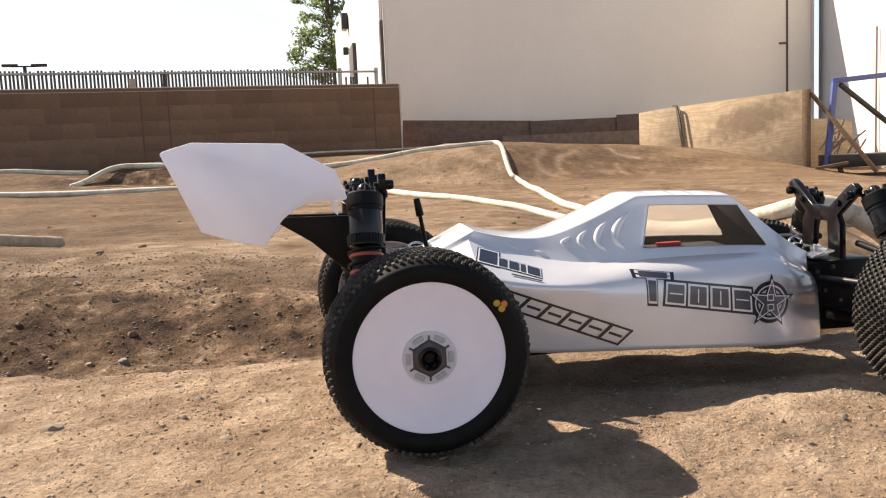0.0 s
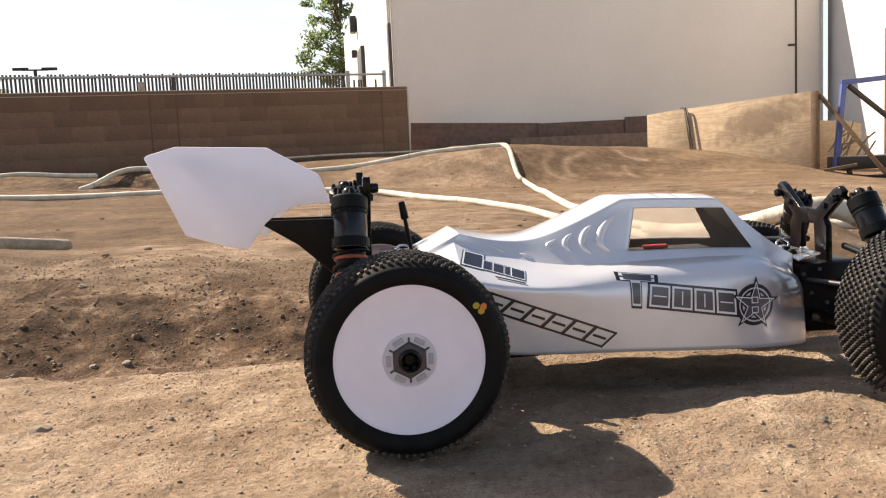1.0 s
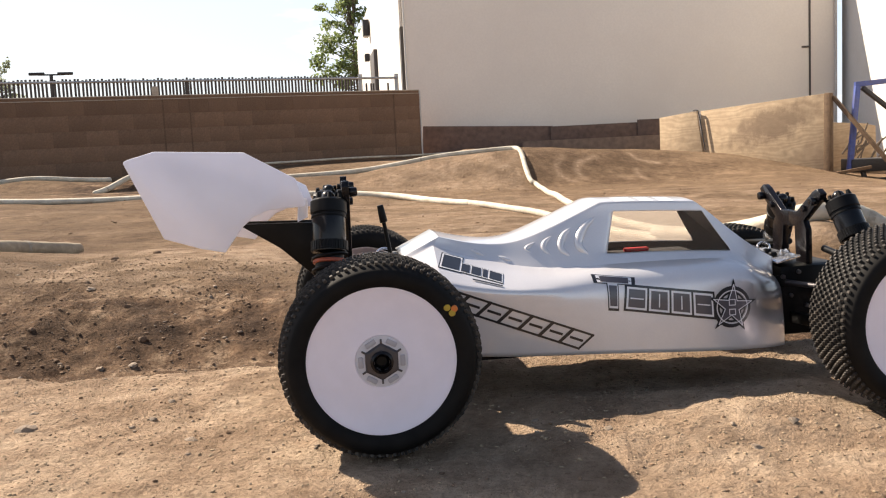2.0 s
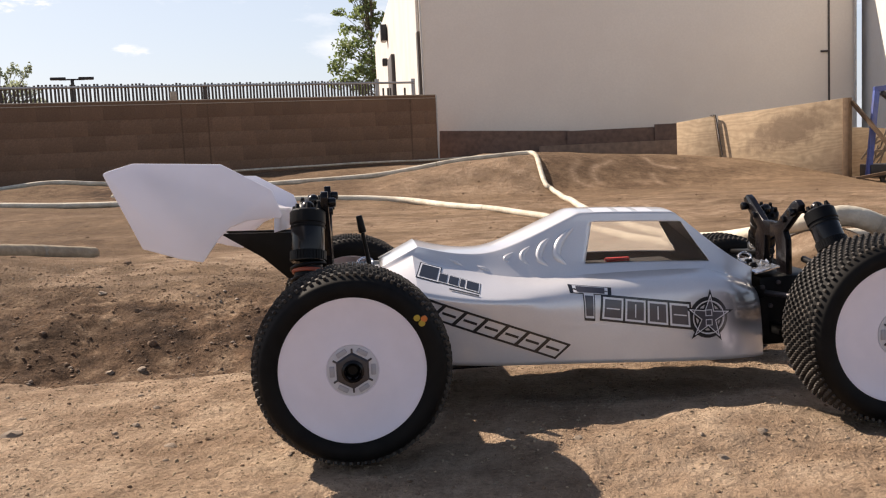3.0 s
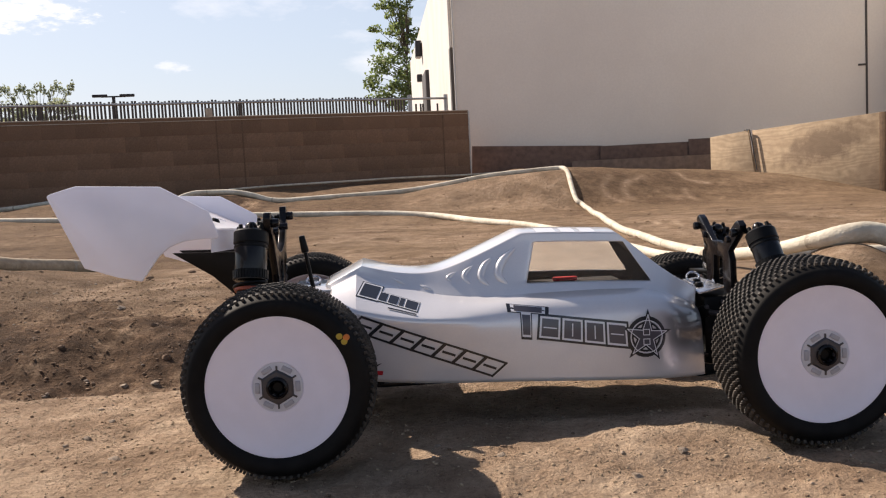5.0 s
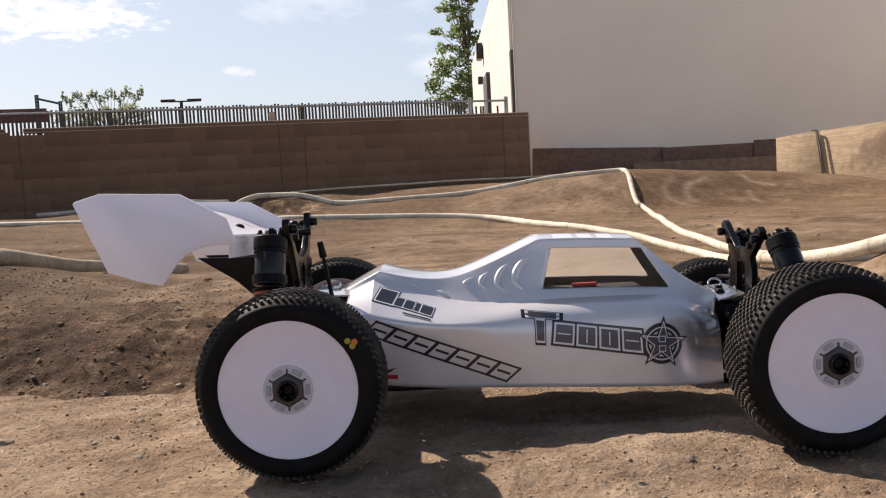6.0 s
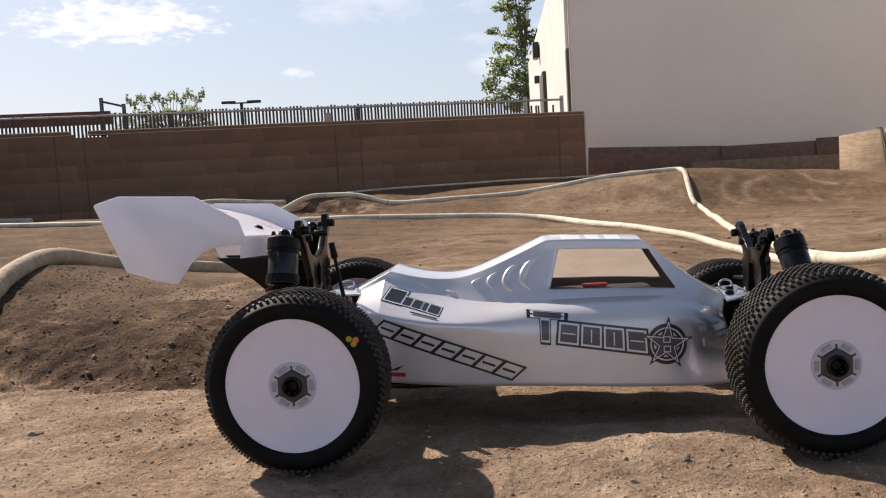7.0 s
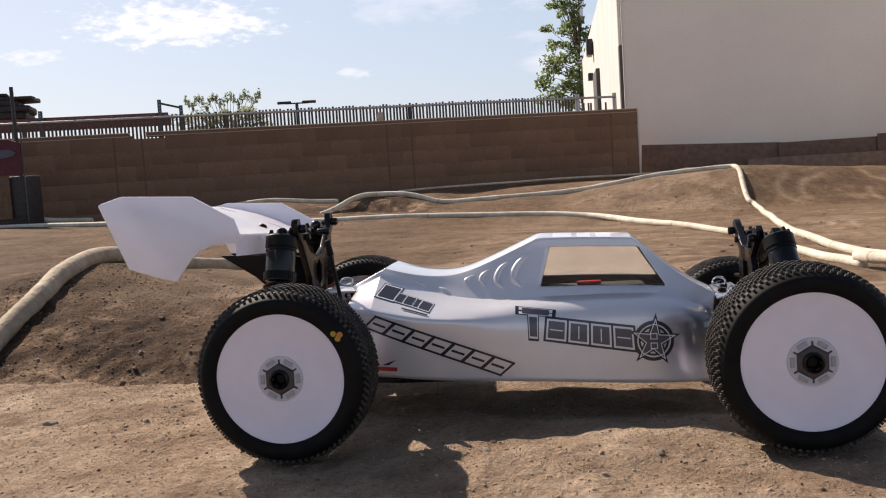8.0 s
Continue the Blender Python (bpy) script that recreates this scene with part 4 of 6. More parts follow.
board("retaining_board", (-0.72, 15.3), (1.38, 15.3), -0.3, 0.447, 0.03, M_BOARD, "dark weathered board leaning at the foot of the wall", "board", "foot boards", lean=2.7)
board("retaining_board", (1.36, 15.265), (2.80, 15.265), 0.05, 0.34, 0.03, M_BOARD, "dark weathered upper board at the foot of the wall", "board", "foot boards")
board("retaining_board", (0.9, 15.21), (3.2, 15.21), -0.3, 0.12, 0.04, M_BOARD_PALE, "faded brown lower board at the foot of the wall", "board", "foot boards")
board("retaining_board", (2.75, 15.235), (3.22, 15.235), 0.05, 0.38, 0.03, M_BOARD, "short dark board at the foot of the wall", "board", "foot boards")


def plywood_material():
    m = material("weathered_plywood", (0.480, 0.364, 0.240), 0.85, vary=0.14, grain=14, stain=2.2, bump=0.15, bump_scale=60, tint=(0.376, 0.272, 0.176))
    n, l = m.node_tree.nodes, m.node_tree.links
    b = n["Principled BSDF"]
    src = b.inputs["Base Color"].links[0].from_socket
    co = n.new("ShaderNodeTexCoord")
    mp = n.new("ShaderNodeMapping")
    mp.inputs["Scale"].default_value = (1.0, 1.0, 3.2)
    wv = n.new("ShaderNodeTexWave")
    wv.wave_type, wv.bands_direction = "BANDS", "Z"
    wv.inputs["Scale"].default_value, wv.inputs["Distortion"].default_value, wv.inputs["Detail"].default_value, wv.inputs["Detail Scale"].default_value = 1.5, 34.0, 3.0, 0.6
    r = n.new("ShaderNodeValToRGB")
    r.color_ramp.elements[0].color, r.color_ramp.elements[1].color = (0.84, 0.81, 0.78, 1), (1.05, 1.04, 1.03, 1)
    mx = n.new("ShaderNodeMixRGB")
    mx.blend_type = "MULTIPLY"
    mx.inputs["Fac"].default_value = 0.8
    l.new(co.outputs["Object"], mp.inputs["Vector"])
    l.new(mp.outputs["Vector"], wv.inputs["Vector"])
    l.new(wv.outputs["Color"], r.inputs["Fac"])
    l.new(src, mx.inputs["Color1"])
    l.new(r.outputs["Color"], mx.inputs["Color2"])
    # one dark damp stain with a ragged edge
    mp2 = n.new("ShaderNodeMapping")
    mp2.vector_type = "TEXTURE"
    mp2.inputs["Location"].default_value = (1.70, 0.0, 0.19)
    mp2.inputs["Rotation"].default_value = (0.0, radians(-16), 0.0)
    mp2.inputs["Scale"].default_value = (0.85, 0.6, 0.26)
    l.new(co.outputs["Object"], mp2.inputs["Vector"])
    wob = n.new("ShaderNodeTexNoise")
    wob.inputs["Scale"].default_value, wob.inputs["Detail"].default_value, wob.inputs["Roughness"].default_value = 5.0, 5.0, 0.65
    l.new(co.outputs["Object"], wob.inputs["Vector"])
    wmix = n.new("ShaderNodeVectorMath")
    wmix.operation = "MULTIPLY_ADD"
    wmix.inputs[1].default_value = (1.3, 0.0, 1.8)
    l.new(wob.outputs["Color"], wmix.inputs[0])
    off = n.new("ShaderNodeVectorMath")
    off.operation = "SUBTRACT"
    off.inputs[1].default_value = (0.65, 0.0, 0.9)
    l.new(mp2.outputs["Vector"], off.inputs[0])
    l.new(off.outputs["Vector"], wmix.inputs[2])
    gr = n.new("ShaderNodeTexGradient")
    gr.gradient_type = "SPHERICAL"
    l.new(wmix.outputs["Vector"], gr.inputs["Vector"])
    sr = n.new("ShaderNodeValToRGB")
    sr.color_ramp.elements[0].position, sr.color_ramp.elements[1].position = 0.08, 0.55
    sr.color_ramp.elements[1].color = (0.75, 0.75, 0.75, 1)
    l.new(gr.outputs["Fac"], sr.inputs["Fac"])
    st = n.new("ShaderNodeMixRGB")
    st.inputs["Color2"].default_value = (0.17, 0.115, 0.075, 1)
    l.new(sr.outputs["Color"], st.inputs["Fac"])
    l.new(mx.outputs["Color"], st.inputs["Color1"])
    l.new(st.outputs["Color"], b.inputs["Base Color"])
    return m


M_PLY = plywood_material()
PLY_A, PLY_B = Vector((2.716, 13.157, 0)), Vector((4.284, 11.27, 0))
ply_yaw = math.degrees(math.atan2(PLY_B.y - PLY_A.y, PLY_B.x - PLY_A.x))
ply_len = (PLY_B - PLY_A).length
ply_m = Matrix.Translation(PLY_A) @ pose(0, 0, 0, 0, 0, ply_yaw)
single("plywood_sheet", slab([(0.68, -0.55), (ply_len, -0.55), (ply_len, 0.525), (0.66, 0.414)], 0.025, "Y", 0.003), M_PLY, "sunlit weathered plywood sheet with a dark stain", "plywood", ply_m, "plywood fence")
single("plywood_sheet", slab([(0.0, -0.55), (0.77, -0.55), (0.62, 0.419), (0.0, 0.359)], 0.025, "Y", 0.003), M_PLY, "small plywood sheet overlapping the next one", "plywood", ply_m @ pose(0, -0.03, 0), "plywood fence")
single("cable", tube(spline([(0.56, -0.04, 0.426), (0.625, -0.045, 0.428), (0.66, -0.045, 0.37), (0.75, -0.045, -0.10)], 6), 0.008, 8), M_DARK_TRIM, "dark cable hanging over the plywood", "cable", ply_m)
single("timber_post", box((0.078, 0.078, 1.08), pose(ply_len + 0.03, -0.03, -0.015), 0.006), M_TIMBER, "rough timber post at the plywood's end", "post", ply_m)
single("timber_brace", bar((4.325, 11.22, 0.479), (4.86, 10.66, -0.45), 0.052, 0.042, bevel=0.004), M_TIMBER, "leaning timber brace on the post", "brace")
single("ground_timber", bar((4.27, 10.95, -0.405), (4.62, 10.85, -0.345), 0.045, 0.035, bevel=0.004), M_TIMBER, "timber lying on the dirt", "timber")
single("plywood_scrap", slab([(0, -0.6), (0.75, -0.6), (0.72, 0.12), (0.55, 0.16), (0.0, 0.2)], 0.02, "Y", 0.003), M_PLY, "scrap plywood leaning behind the frame", "plywood", pose(4.85, 13.0, -0.01))
twigs = bmesh.new()
rng = random.Random(8)
for k in range(14):
    a = Vector((4.98 + rng.uniform(0, 0.45), 12.7, -0.42 + rng.uniform(0, 0.28)))
    tube([a, a + Vector((rng.uniform(0.05, 0.16), 0, rng.uniform(0.05, 0.16))), a + Vector((rng.uniform(0.15, 0.3), 0.02, rng.uniform(0.15, 0.32)))], 0.012, 6, twigs)
single("dry_brush", twigs, M_BARK, "dry twigs piled behind the steel frame", "brush")


def blue_frame():
    f = thing("steel_frame", "blue painted steel trolley frame with a dark diagonal", "frame", pose(0, 0, 0))
    y = 11.1
    for name, a, b, r in (("upright", (4.56, y, 0.585), (4.47, y, -0.40), 0.030), ("top_bar", (4.53, y, 0.60), (5.32, y, 0.655), 0.030), ("upright", (5.30, y, 0.655), (5.24, y, -0.40), 0.030)):
        part(name, bar(a, b, r * 2, r * 2, bevel=0.005), M_BLUE, f)
    part("diagonal", bar((4.61, y - 0.02, 0.56), (5.26, y - 0.02, 0.02), 0.075, 0.045, bevel=0.004), M_BLACK_STEEL, f, "dark diagonal brace")
    part("tray", box((0.80, 0.34, 0.15), pose(4.88, y + 0.12, -0.335), 0.012), M_BLACK_STEEL, f, "dark steel tray")
    for x in (4.62, 5.20):
        part("leg", bar((x, y, -0.40), (x + 0.04, y, -0.52), 0.045, 0.045), M_BLACK_STEEL, f)
    part("foot_bar", bar((4.64, y, -0.505), (5.25, y, -0.50), 0.04, 0.035, bevel=0.004), M_BLACK_STEEL, f)


blue_frame()
tarp = bmesh.new()
tube(spline([(5.08, 10.6, -0.50), (5.07, 10.6, -0.27), (5.12, 10.62, -0.02), (5.19, 10.65, 0.12), (5.25, 10.65, 0.16)], 6), [0.09] * 8 + [0.13] * 8 + [0.08] * 9, 14, tarp, 0.15, 3)
single("rolled_tarp", tarp, M_TARP, "dark rolled tarp leaning on the blue frame", "tarp")


# ---- beyond the wall ----
def street_lamp():
    s = thing("street_lamp", "slim double-headed car park lamp", "street lamp", pose(-17.2, 38.9, 0, 0, 0, 23.9))
    part("pole", rod((0, 0, -1), (0, 0, 3.75), 0.07), M_BLACK_STEEL, s)
    part("arm", bar((-0.5, 0, 3.75), (0.5, 0, 3.75), 0.06, 0.06), M_BLACK_STEEL, s)
    for x in (-0.55, 0.55):
        part("lamp_head", box((0.62, 0.3, 0.11), pose(x, 0, 3.79), 0.03), M_BLACK_STEEL, s)


RACK = pose(-7.75, 13.0, 0, 0, 0, 28.9)      # parallel to the block wall


def pallet_rack():
    r = thing("pallet_rack", "pallet rack with orange beams and dark perforated uprights", "rack", RACK)
    for x, top in ((-0.13, 1.61), (0.19, 1.51), (-1.87, 1.51), (-3.9, 1.61)):
        u = part("upright", box((0.056, 0.06, top + 0.9), pose(x, 0.0, (top - 0.9) / 2), 0.005), M_GREEN_RACK, r)
        for z in np.arange(top - 0.035, 1.42, -0.05):
            part("slot", box((0.016, 0.004, 0.022), pose(x, -0.0315, float(z))), M_GALV, u, "pale slot")
    for y in (0.0, 0.8):
        part("beam", box((4.1, 0.05, 0.15), pose(-2.06, y + 0.062, 1.34), 0.006), M_ORANGE, r, "orange beam")
    part("crossbar", bar((-0.13, 0.05, 1.56), (0.19, 0.05, 1.475), 0.03, 0.03), M_GREEN_RACK, r)


def load():
    """Flat wrapped slabs stacked askew."""
    s = thing("wrapped_load", "dark lumpy wrapped slabs stacked on the rack", "load", RACK @ pose(-2.95, 0.4, 1.415))
    for k, (w, z, h, dx) in enumerate(((1.80, 0.0, 0.11, -0.02), (1.72, 0.105, 0.10, 0.06), (1.56, 0.20, 0.09, -0.03), (1.92, 0.285, 0.055, 0.03), (1.5, 0.335, 0.05, -0.12))):
        bm = box((w, 0.8, h), pose(dx, 0, z + h / 2), h * 0.3)
        bmesh.ops.subdivide_edges(bm, edges=bm.edges[:], cuts=3, use_grid_fill=True)
        for v in bm.verts:
            v.co += Vector((noise.noise(v.co * 7), noise.noise(v.co * 6 + Vector((9, k, 0))), 0.35 * noise.noise(v.co * 5 + Vector((k, 3, 0))))) * 0.05
        part("slab", bm, M_TARP, s)


def banner():
    p = thing("hanging_banner", "faded red and grey banner hung on a steel pole", "banner", pose(-7.60, 9.3, 0))
    part("pole", rod((0.09, 0, -0.4), (0.07, 0, 1.515), 0.022), M_BLACK_STEEL, p)
    part("cloth", slab([(-1.0, 0.49), (0.10, 0.485), (0.17, 0.50), (0.175, 0.70), (0.16, 0.855), (0.02, 0.90), (-1.0, 0.97)], 0.02, "Y"), M_RED_CLOTH, p, m=pose(0, -0.05, 0))
    part("print", slab([(-1.0, 0.70), (-0.10, 0.685), (0.05, 0.70), (0.11, 0.74), (0.02, 0.785), (-1.0, 0.80)], 0.01, "Y"), M_GREY_CLOTH, p, m=pose(0, -0.068, 0))
    part("edge_pole", rod((0.185, -0.05, -0.35), (0.182, -0.05, 0.87), 0.008, sides=8), M_GREEN_RACK, p, "thin grey edge pole")
    part("stand", box((0.42, 0.3, 0.64), pose(-0.05, 0.1, 0.15), 0.01), M_TARP, p, "dark stand below the banner")
    part("side_panel", box((0.5, 0.02, 0.5), pose(-0.27, -0.07, 0.22), 0.005), M_TIMBER, p, "brown board")


street_lamp()
pallet_rack()
load()
banner()


def leaf_cloud(blobs, count, size, mat, seed):
    """Small bent leaves gathered in clumps."""
    rng = np.random.RandomState(seed)
    verts, faces = [], []
    for k in range(count):
        c, r = blobs[rng.randint(len(blobs))]
        d = rng.randn(3)
        d /= np.linalg.norm(d) + 1e-6
        p = np.array(c) + d * np.array(r) * rng.rand() ** 0.45
        a = rng.randn(3)
        a /= np.linalg.norm(a)
        b = np.cross(a, rng.randn(3))
        b /= np.linalg.norm(b) + 1e-6
        s = size * (0.6 + 0.8 * rng.rand())
        n = np.cross(a, b)
        i = len(verts)
        verts += [tuple(p - a * s), tuple(p - a * s * 0.2 + b * s * 0.6 + n * s * 0.15), tuple(p + a * s), tuple(p - a * s * 0.2 - b * s * 0.6 + n * s * 0.15)]
        faces += [(i, i + 1, i + 2), (i, i + 2, i + 3)]
    me = bpy.data.meshes.new("crown")
    me.from_pydata(verts, [], faces)
    me.materials.append(mat)
    return me


def tree(base, height, blobs, count, size, mat, label, seed):
    t = thing("tree", label, "tree", pose(*base))
    rng = random.Random(seed)
    bm = tube(spline([(0, 0, -1.5), (0.05, 0, height * 0.3), (-0.04, 0, height * 0.6), (0.05, 0, height * 0.95)], 6), [0.07 * (1 - 0.8 * k / 18) for k in range(19)], 10)
    for c, r in blobs:
        z = max(0.2, c[2] - 0.5)
        tube(spline([(0, 0, min(z, height * 0.7)), (c[0] * 0.5, c[1] * 0.5, (c[2] + min(z, height * 0.7)) / 2), c], 4), [0.018, 0.017, 0.016, 0.015, 0.013, 0.011, 0.009, 0.007, 0.005], 6, bm)
    part("trunk", bm, M_BARK, t)
    part("crown", leaf_cloud(blobs, count, size, mat, seed), mat, t, "loose green foliage with gaps")


rng = random.Random(3)
tree((-4.35, 37.5, 0), 6.5, [((rng.uniform(-1.25, 0.5) * (1.0 if k % 3 else 0.6), rng.uniform(-0.8, 0.8), z), (rng.uniform(0.22, 0.40), 0.32, rng.uniform(0.16, 0.30))) for k, z in enumerate(np.linspace(2.7, 8.6, 58))] + [((rng.uniform(-1.5, -0.2), rng.uniform(-0.5, 0.5), z), (0.42, 0.3, 0.24)) for z in np.linspace(2.6, 4.4, 14)],
     4400, 0.080, M_LEAF, "slender green tree behind the building", 3)
tree((-16.4, 31.0, 0), 2.4, [((rng.uniform(-1.9, 1.5), rng.uniform(-0.8, 0.8), rng.uniform(2.2, 3.05)), (0.22, 0.22, 0.14)) for k in range(58)] + [((x, 0, 3.15 + 0.35 * abs(math.sin(5 * x + 1))), (0.07, 0.07, 0.22)) for x in np.linspace(-1.7, 1.3, 22)],
     4200, 0.045, M_LEAF_FAR, "low pale green tree beyond the fence", 5)


# ---- the model buggy ----
CAR = Matrix.Translation((0.006, 0.505, 0.0)) @ pose(0, 0, 0, 0, 0, 8.43)     # x forward, y to the far side from the near wheels' faces, z up
MID = 0.157                                                                    # centre line
WHEELBASE = 0.3275
HUB = 0.056
buggy = thing("model_buggy", "white radio-controlled off-road buggy with a rear wing", "toy car", CAR)


def tyre_mesh():
    # profile from the outer bead round the tread to the inner bead; height along the axle, outer face at 0
    prof = [(0.0413, 0.0005), (0.0425, -0.0014), (0.047, -0.0024), (0.0502, -0.0020), (0.0516, -0.0004), (0.0532, 0.0026), (0.0553, 0.008), (0.0556, 0.014), (0.0557, 0.0215),
            (0.0555, 0.031), (0.0550, 0.0375), (0.0536, 0.041), (0.0515, 0.0435), (0.047, 0.0445), (0.0413, 0.0425)]
    return finish(lathe(prof, 96), M_RUBBER, True, 50)


def tread_mesh():
    """Rows of small rubber pins round the tyre."""
    verts, faces = [], []
    rows = 12
    n = 80
    rng = random.Random(2)
    for j in range(rows):
        h = 0.0034 + j * (0.0362 / (rows - 1))
        u = abs(h - 0.0215) / 0.0205
        r = 0.0556 - 0.0034 * max(0.0, (u - 0.5) / 0.5) ** 2
        lean = math.radians(38) * max(0.0, (u - 0.72) / 0.28) * (1 if h > 0.0215 else -1)
        for k in range(n):
            a = 2 * math.pi * (k + 0.5 * (j % 2)) / n
            er, et = Vector((math.cos(a), math.sin(a), 0)), Vector((-math.sin(a), math.cos(a), 0))
            ez = Vector((0, 0, 1))
            out = (er * math.cos(lean) + ez * math.sin(lean)).normalized()
            across = (ez * math.cos(lean) - er * math.sin(lean)).normalized()
            c = er * r + ez * h
            i = len(verts)
            for s, lift in ((1.0, -0.0008), (0.80, 0.0016 + rng.uniform(-0.0002, 0.0002))):
                for p, q in ((-1, -1), (1, -1), (1, 1), (-1, 1)):
                    verts.append(c + out * lift + et * p * 0.00098 * s + across * q * 0.00092 * s)
            faces += [(i + 4, i + 5, i + 6, i + 7), (i, i + 1, i + 5, i + 4), (i + 1, i + 2, i + 6, i + 5), (i + 2, i + 3, i + 7, i + 6), (i + 3, i, i + 4, i + 7)]
    me = bpy.data.meshes.new("tread")
    me.from_pydata(verts, [], faces)
    me.materials.append(M_TREAD)
    return me


def rim_mesh():
    prof = [(0.0, 0.006), (0.0138, 0.006), (0.0142, 0.0022), (0.0150, 0.0016), (0.022, 0.0022), (0.034, 0.0018), (0.0395, 0.0006), (0.0412, 0.0002), (0.0420, 0.0004), (0.0424, 0.0014), (0.0424, 0.0415), (0.0405, 0.0415), (0.0395, 0.034), (0.0385, 0.009), (0.0, 0.009)]
    return finish(lathe(prof, 96), M_WHITE, True, 30)


TYRE, TREAD, RIM = tyre_mesh(), tread_mesh(), rim_mesh()
HUB_RING = finish(lathe([(0.0146, 0.0035), (0.0144, 0.0015), (0.0100, 0.0012), (0.0092, 0.0012), (0.0092, 0.0045)], 48), M_HUBGREY, True, 30)
POCKET = finish(box((0.0062, 0.0028, 0.0014), bevel=0.0005), M_RECESS)
SPOKE = finish(box((0.0011, 0.0026, 0.0014), bevel=0.0003), M_NUT)
NUT = finish(lathe([(0.0, 0.005), (0.0045, 0.005), (0.0048, -0.0015), (0.0062, -0.0019), (0.0068, -0.0005), (0.0093, -0.0003), (0.0104, 0.0006), (0.0106, 0.0016), (0.0106, 0.005)], 6, None), M_NUT, True, 25)
NUT_RING = finish(lathe([(0.0043, 0.0038), (0.0043, -0.0018), (0.0050, -0.0028), (0.0062, -0.0022), (0.0064, -0.0002)], 40), M_ANOD, True, 40)
AXLE = finish(lathe([(0.0, 0.0022), (0.0028, 0.0022), (0.0030, 0.0005), (0.0040, 0.0015), (0.0042, 0.005)], 24), M_BLACK, True, 40)


def wheel(at, far, spin, dots):
    """A dished white wheel; its axle lies along y."""
    m = Matrix.Translation(at) @ pose(0, 0, 0, -90, 0, 0) @ pose(0, 0, 0, 0, 0, spin)
    if far:
        m = Matrix.Translation(at) @ pose(0, 0, 0, 90, 0, 0) @ pose(0, 0, 0, 0, 0, spin)
    m = m @ Matrix.Scale(1.012, 4)
    w = part("wheel", RIM, None, buggy, "glossy white dish wheel", m)
    part("tyre", TYRE, None, w, "black rubber tyre")
    part("tread", TREAD, None, w, "dusty pin tread")
    part("hub_ring", HUB_RING, None, w, "milky grey hub ring")
    for k in range(6):
        part("hub_pocket", POCKET, None, w, m=pose(0, 0, 0, 0, 0, 60 * k + 30) @ pose(0, 0.0116, 0.0012))
        part("hub_spoke", SPOKE, None, w, m=pose(0, 0, 0, 0, 0, 60 * k) @ pose(0, 0.0113, 0.0012))
    part("wheel_nut", NUT, None, w, "dark grey hexagonal nut", m=pose(0, 0, 0, 0, 0, 30))
    part("nut_ring", NUT_RING, None, w)
    part("axle_end", AXLE, None, w)
    if dots:
        for k, (a, r, mat) in enumerate(((dots, 0.0466, M_YELLOW), (dots + 5, 0.0470, M_YELLOW), (dots + 3.5, 0.0492, M_ORANGE_DOT))):
            c = Vector((r * math.cos(radians(a)), r * math.sin(radians(a)), -0.0024))
            part("paint_dot", lathe([(0.0, -0.0004), (0.0017, -0.0003), (0.0021, 0.0008)], 16), mat, w, "small painted dot", m=Matrix.Translation(c))
    return w


wheel((0.0, 0.0, HUB), False, 0, -37.0)
wheel((WHEELBASE, 0.0, HUB - 0.001), False, 0, None)
wheel((0.0, 0.304, HUB - 0.005), True, 20, None)
wheel((WHEELBASE, 0.304, HUB - 0.023), True, 45, None)


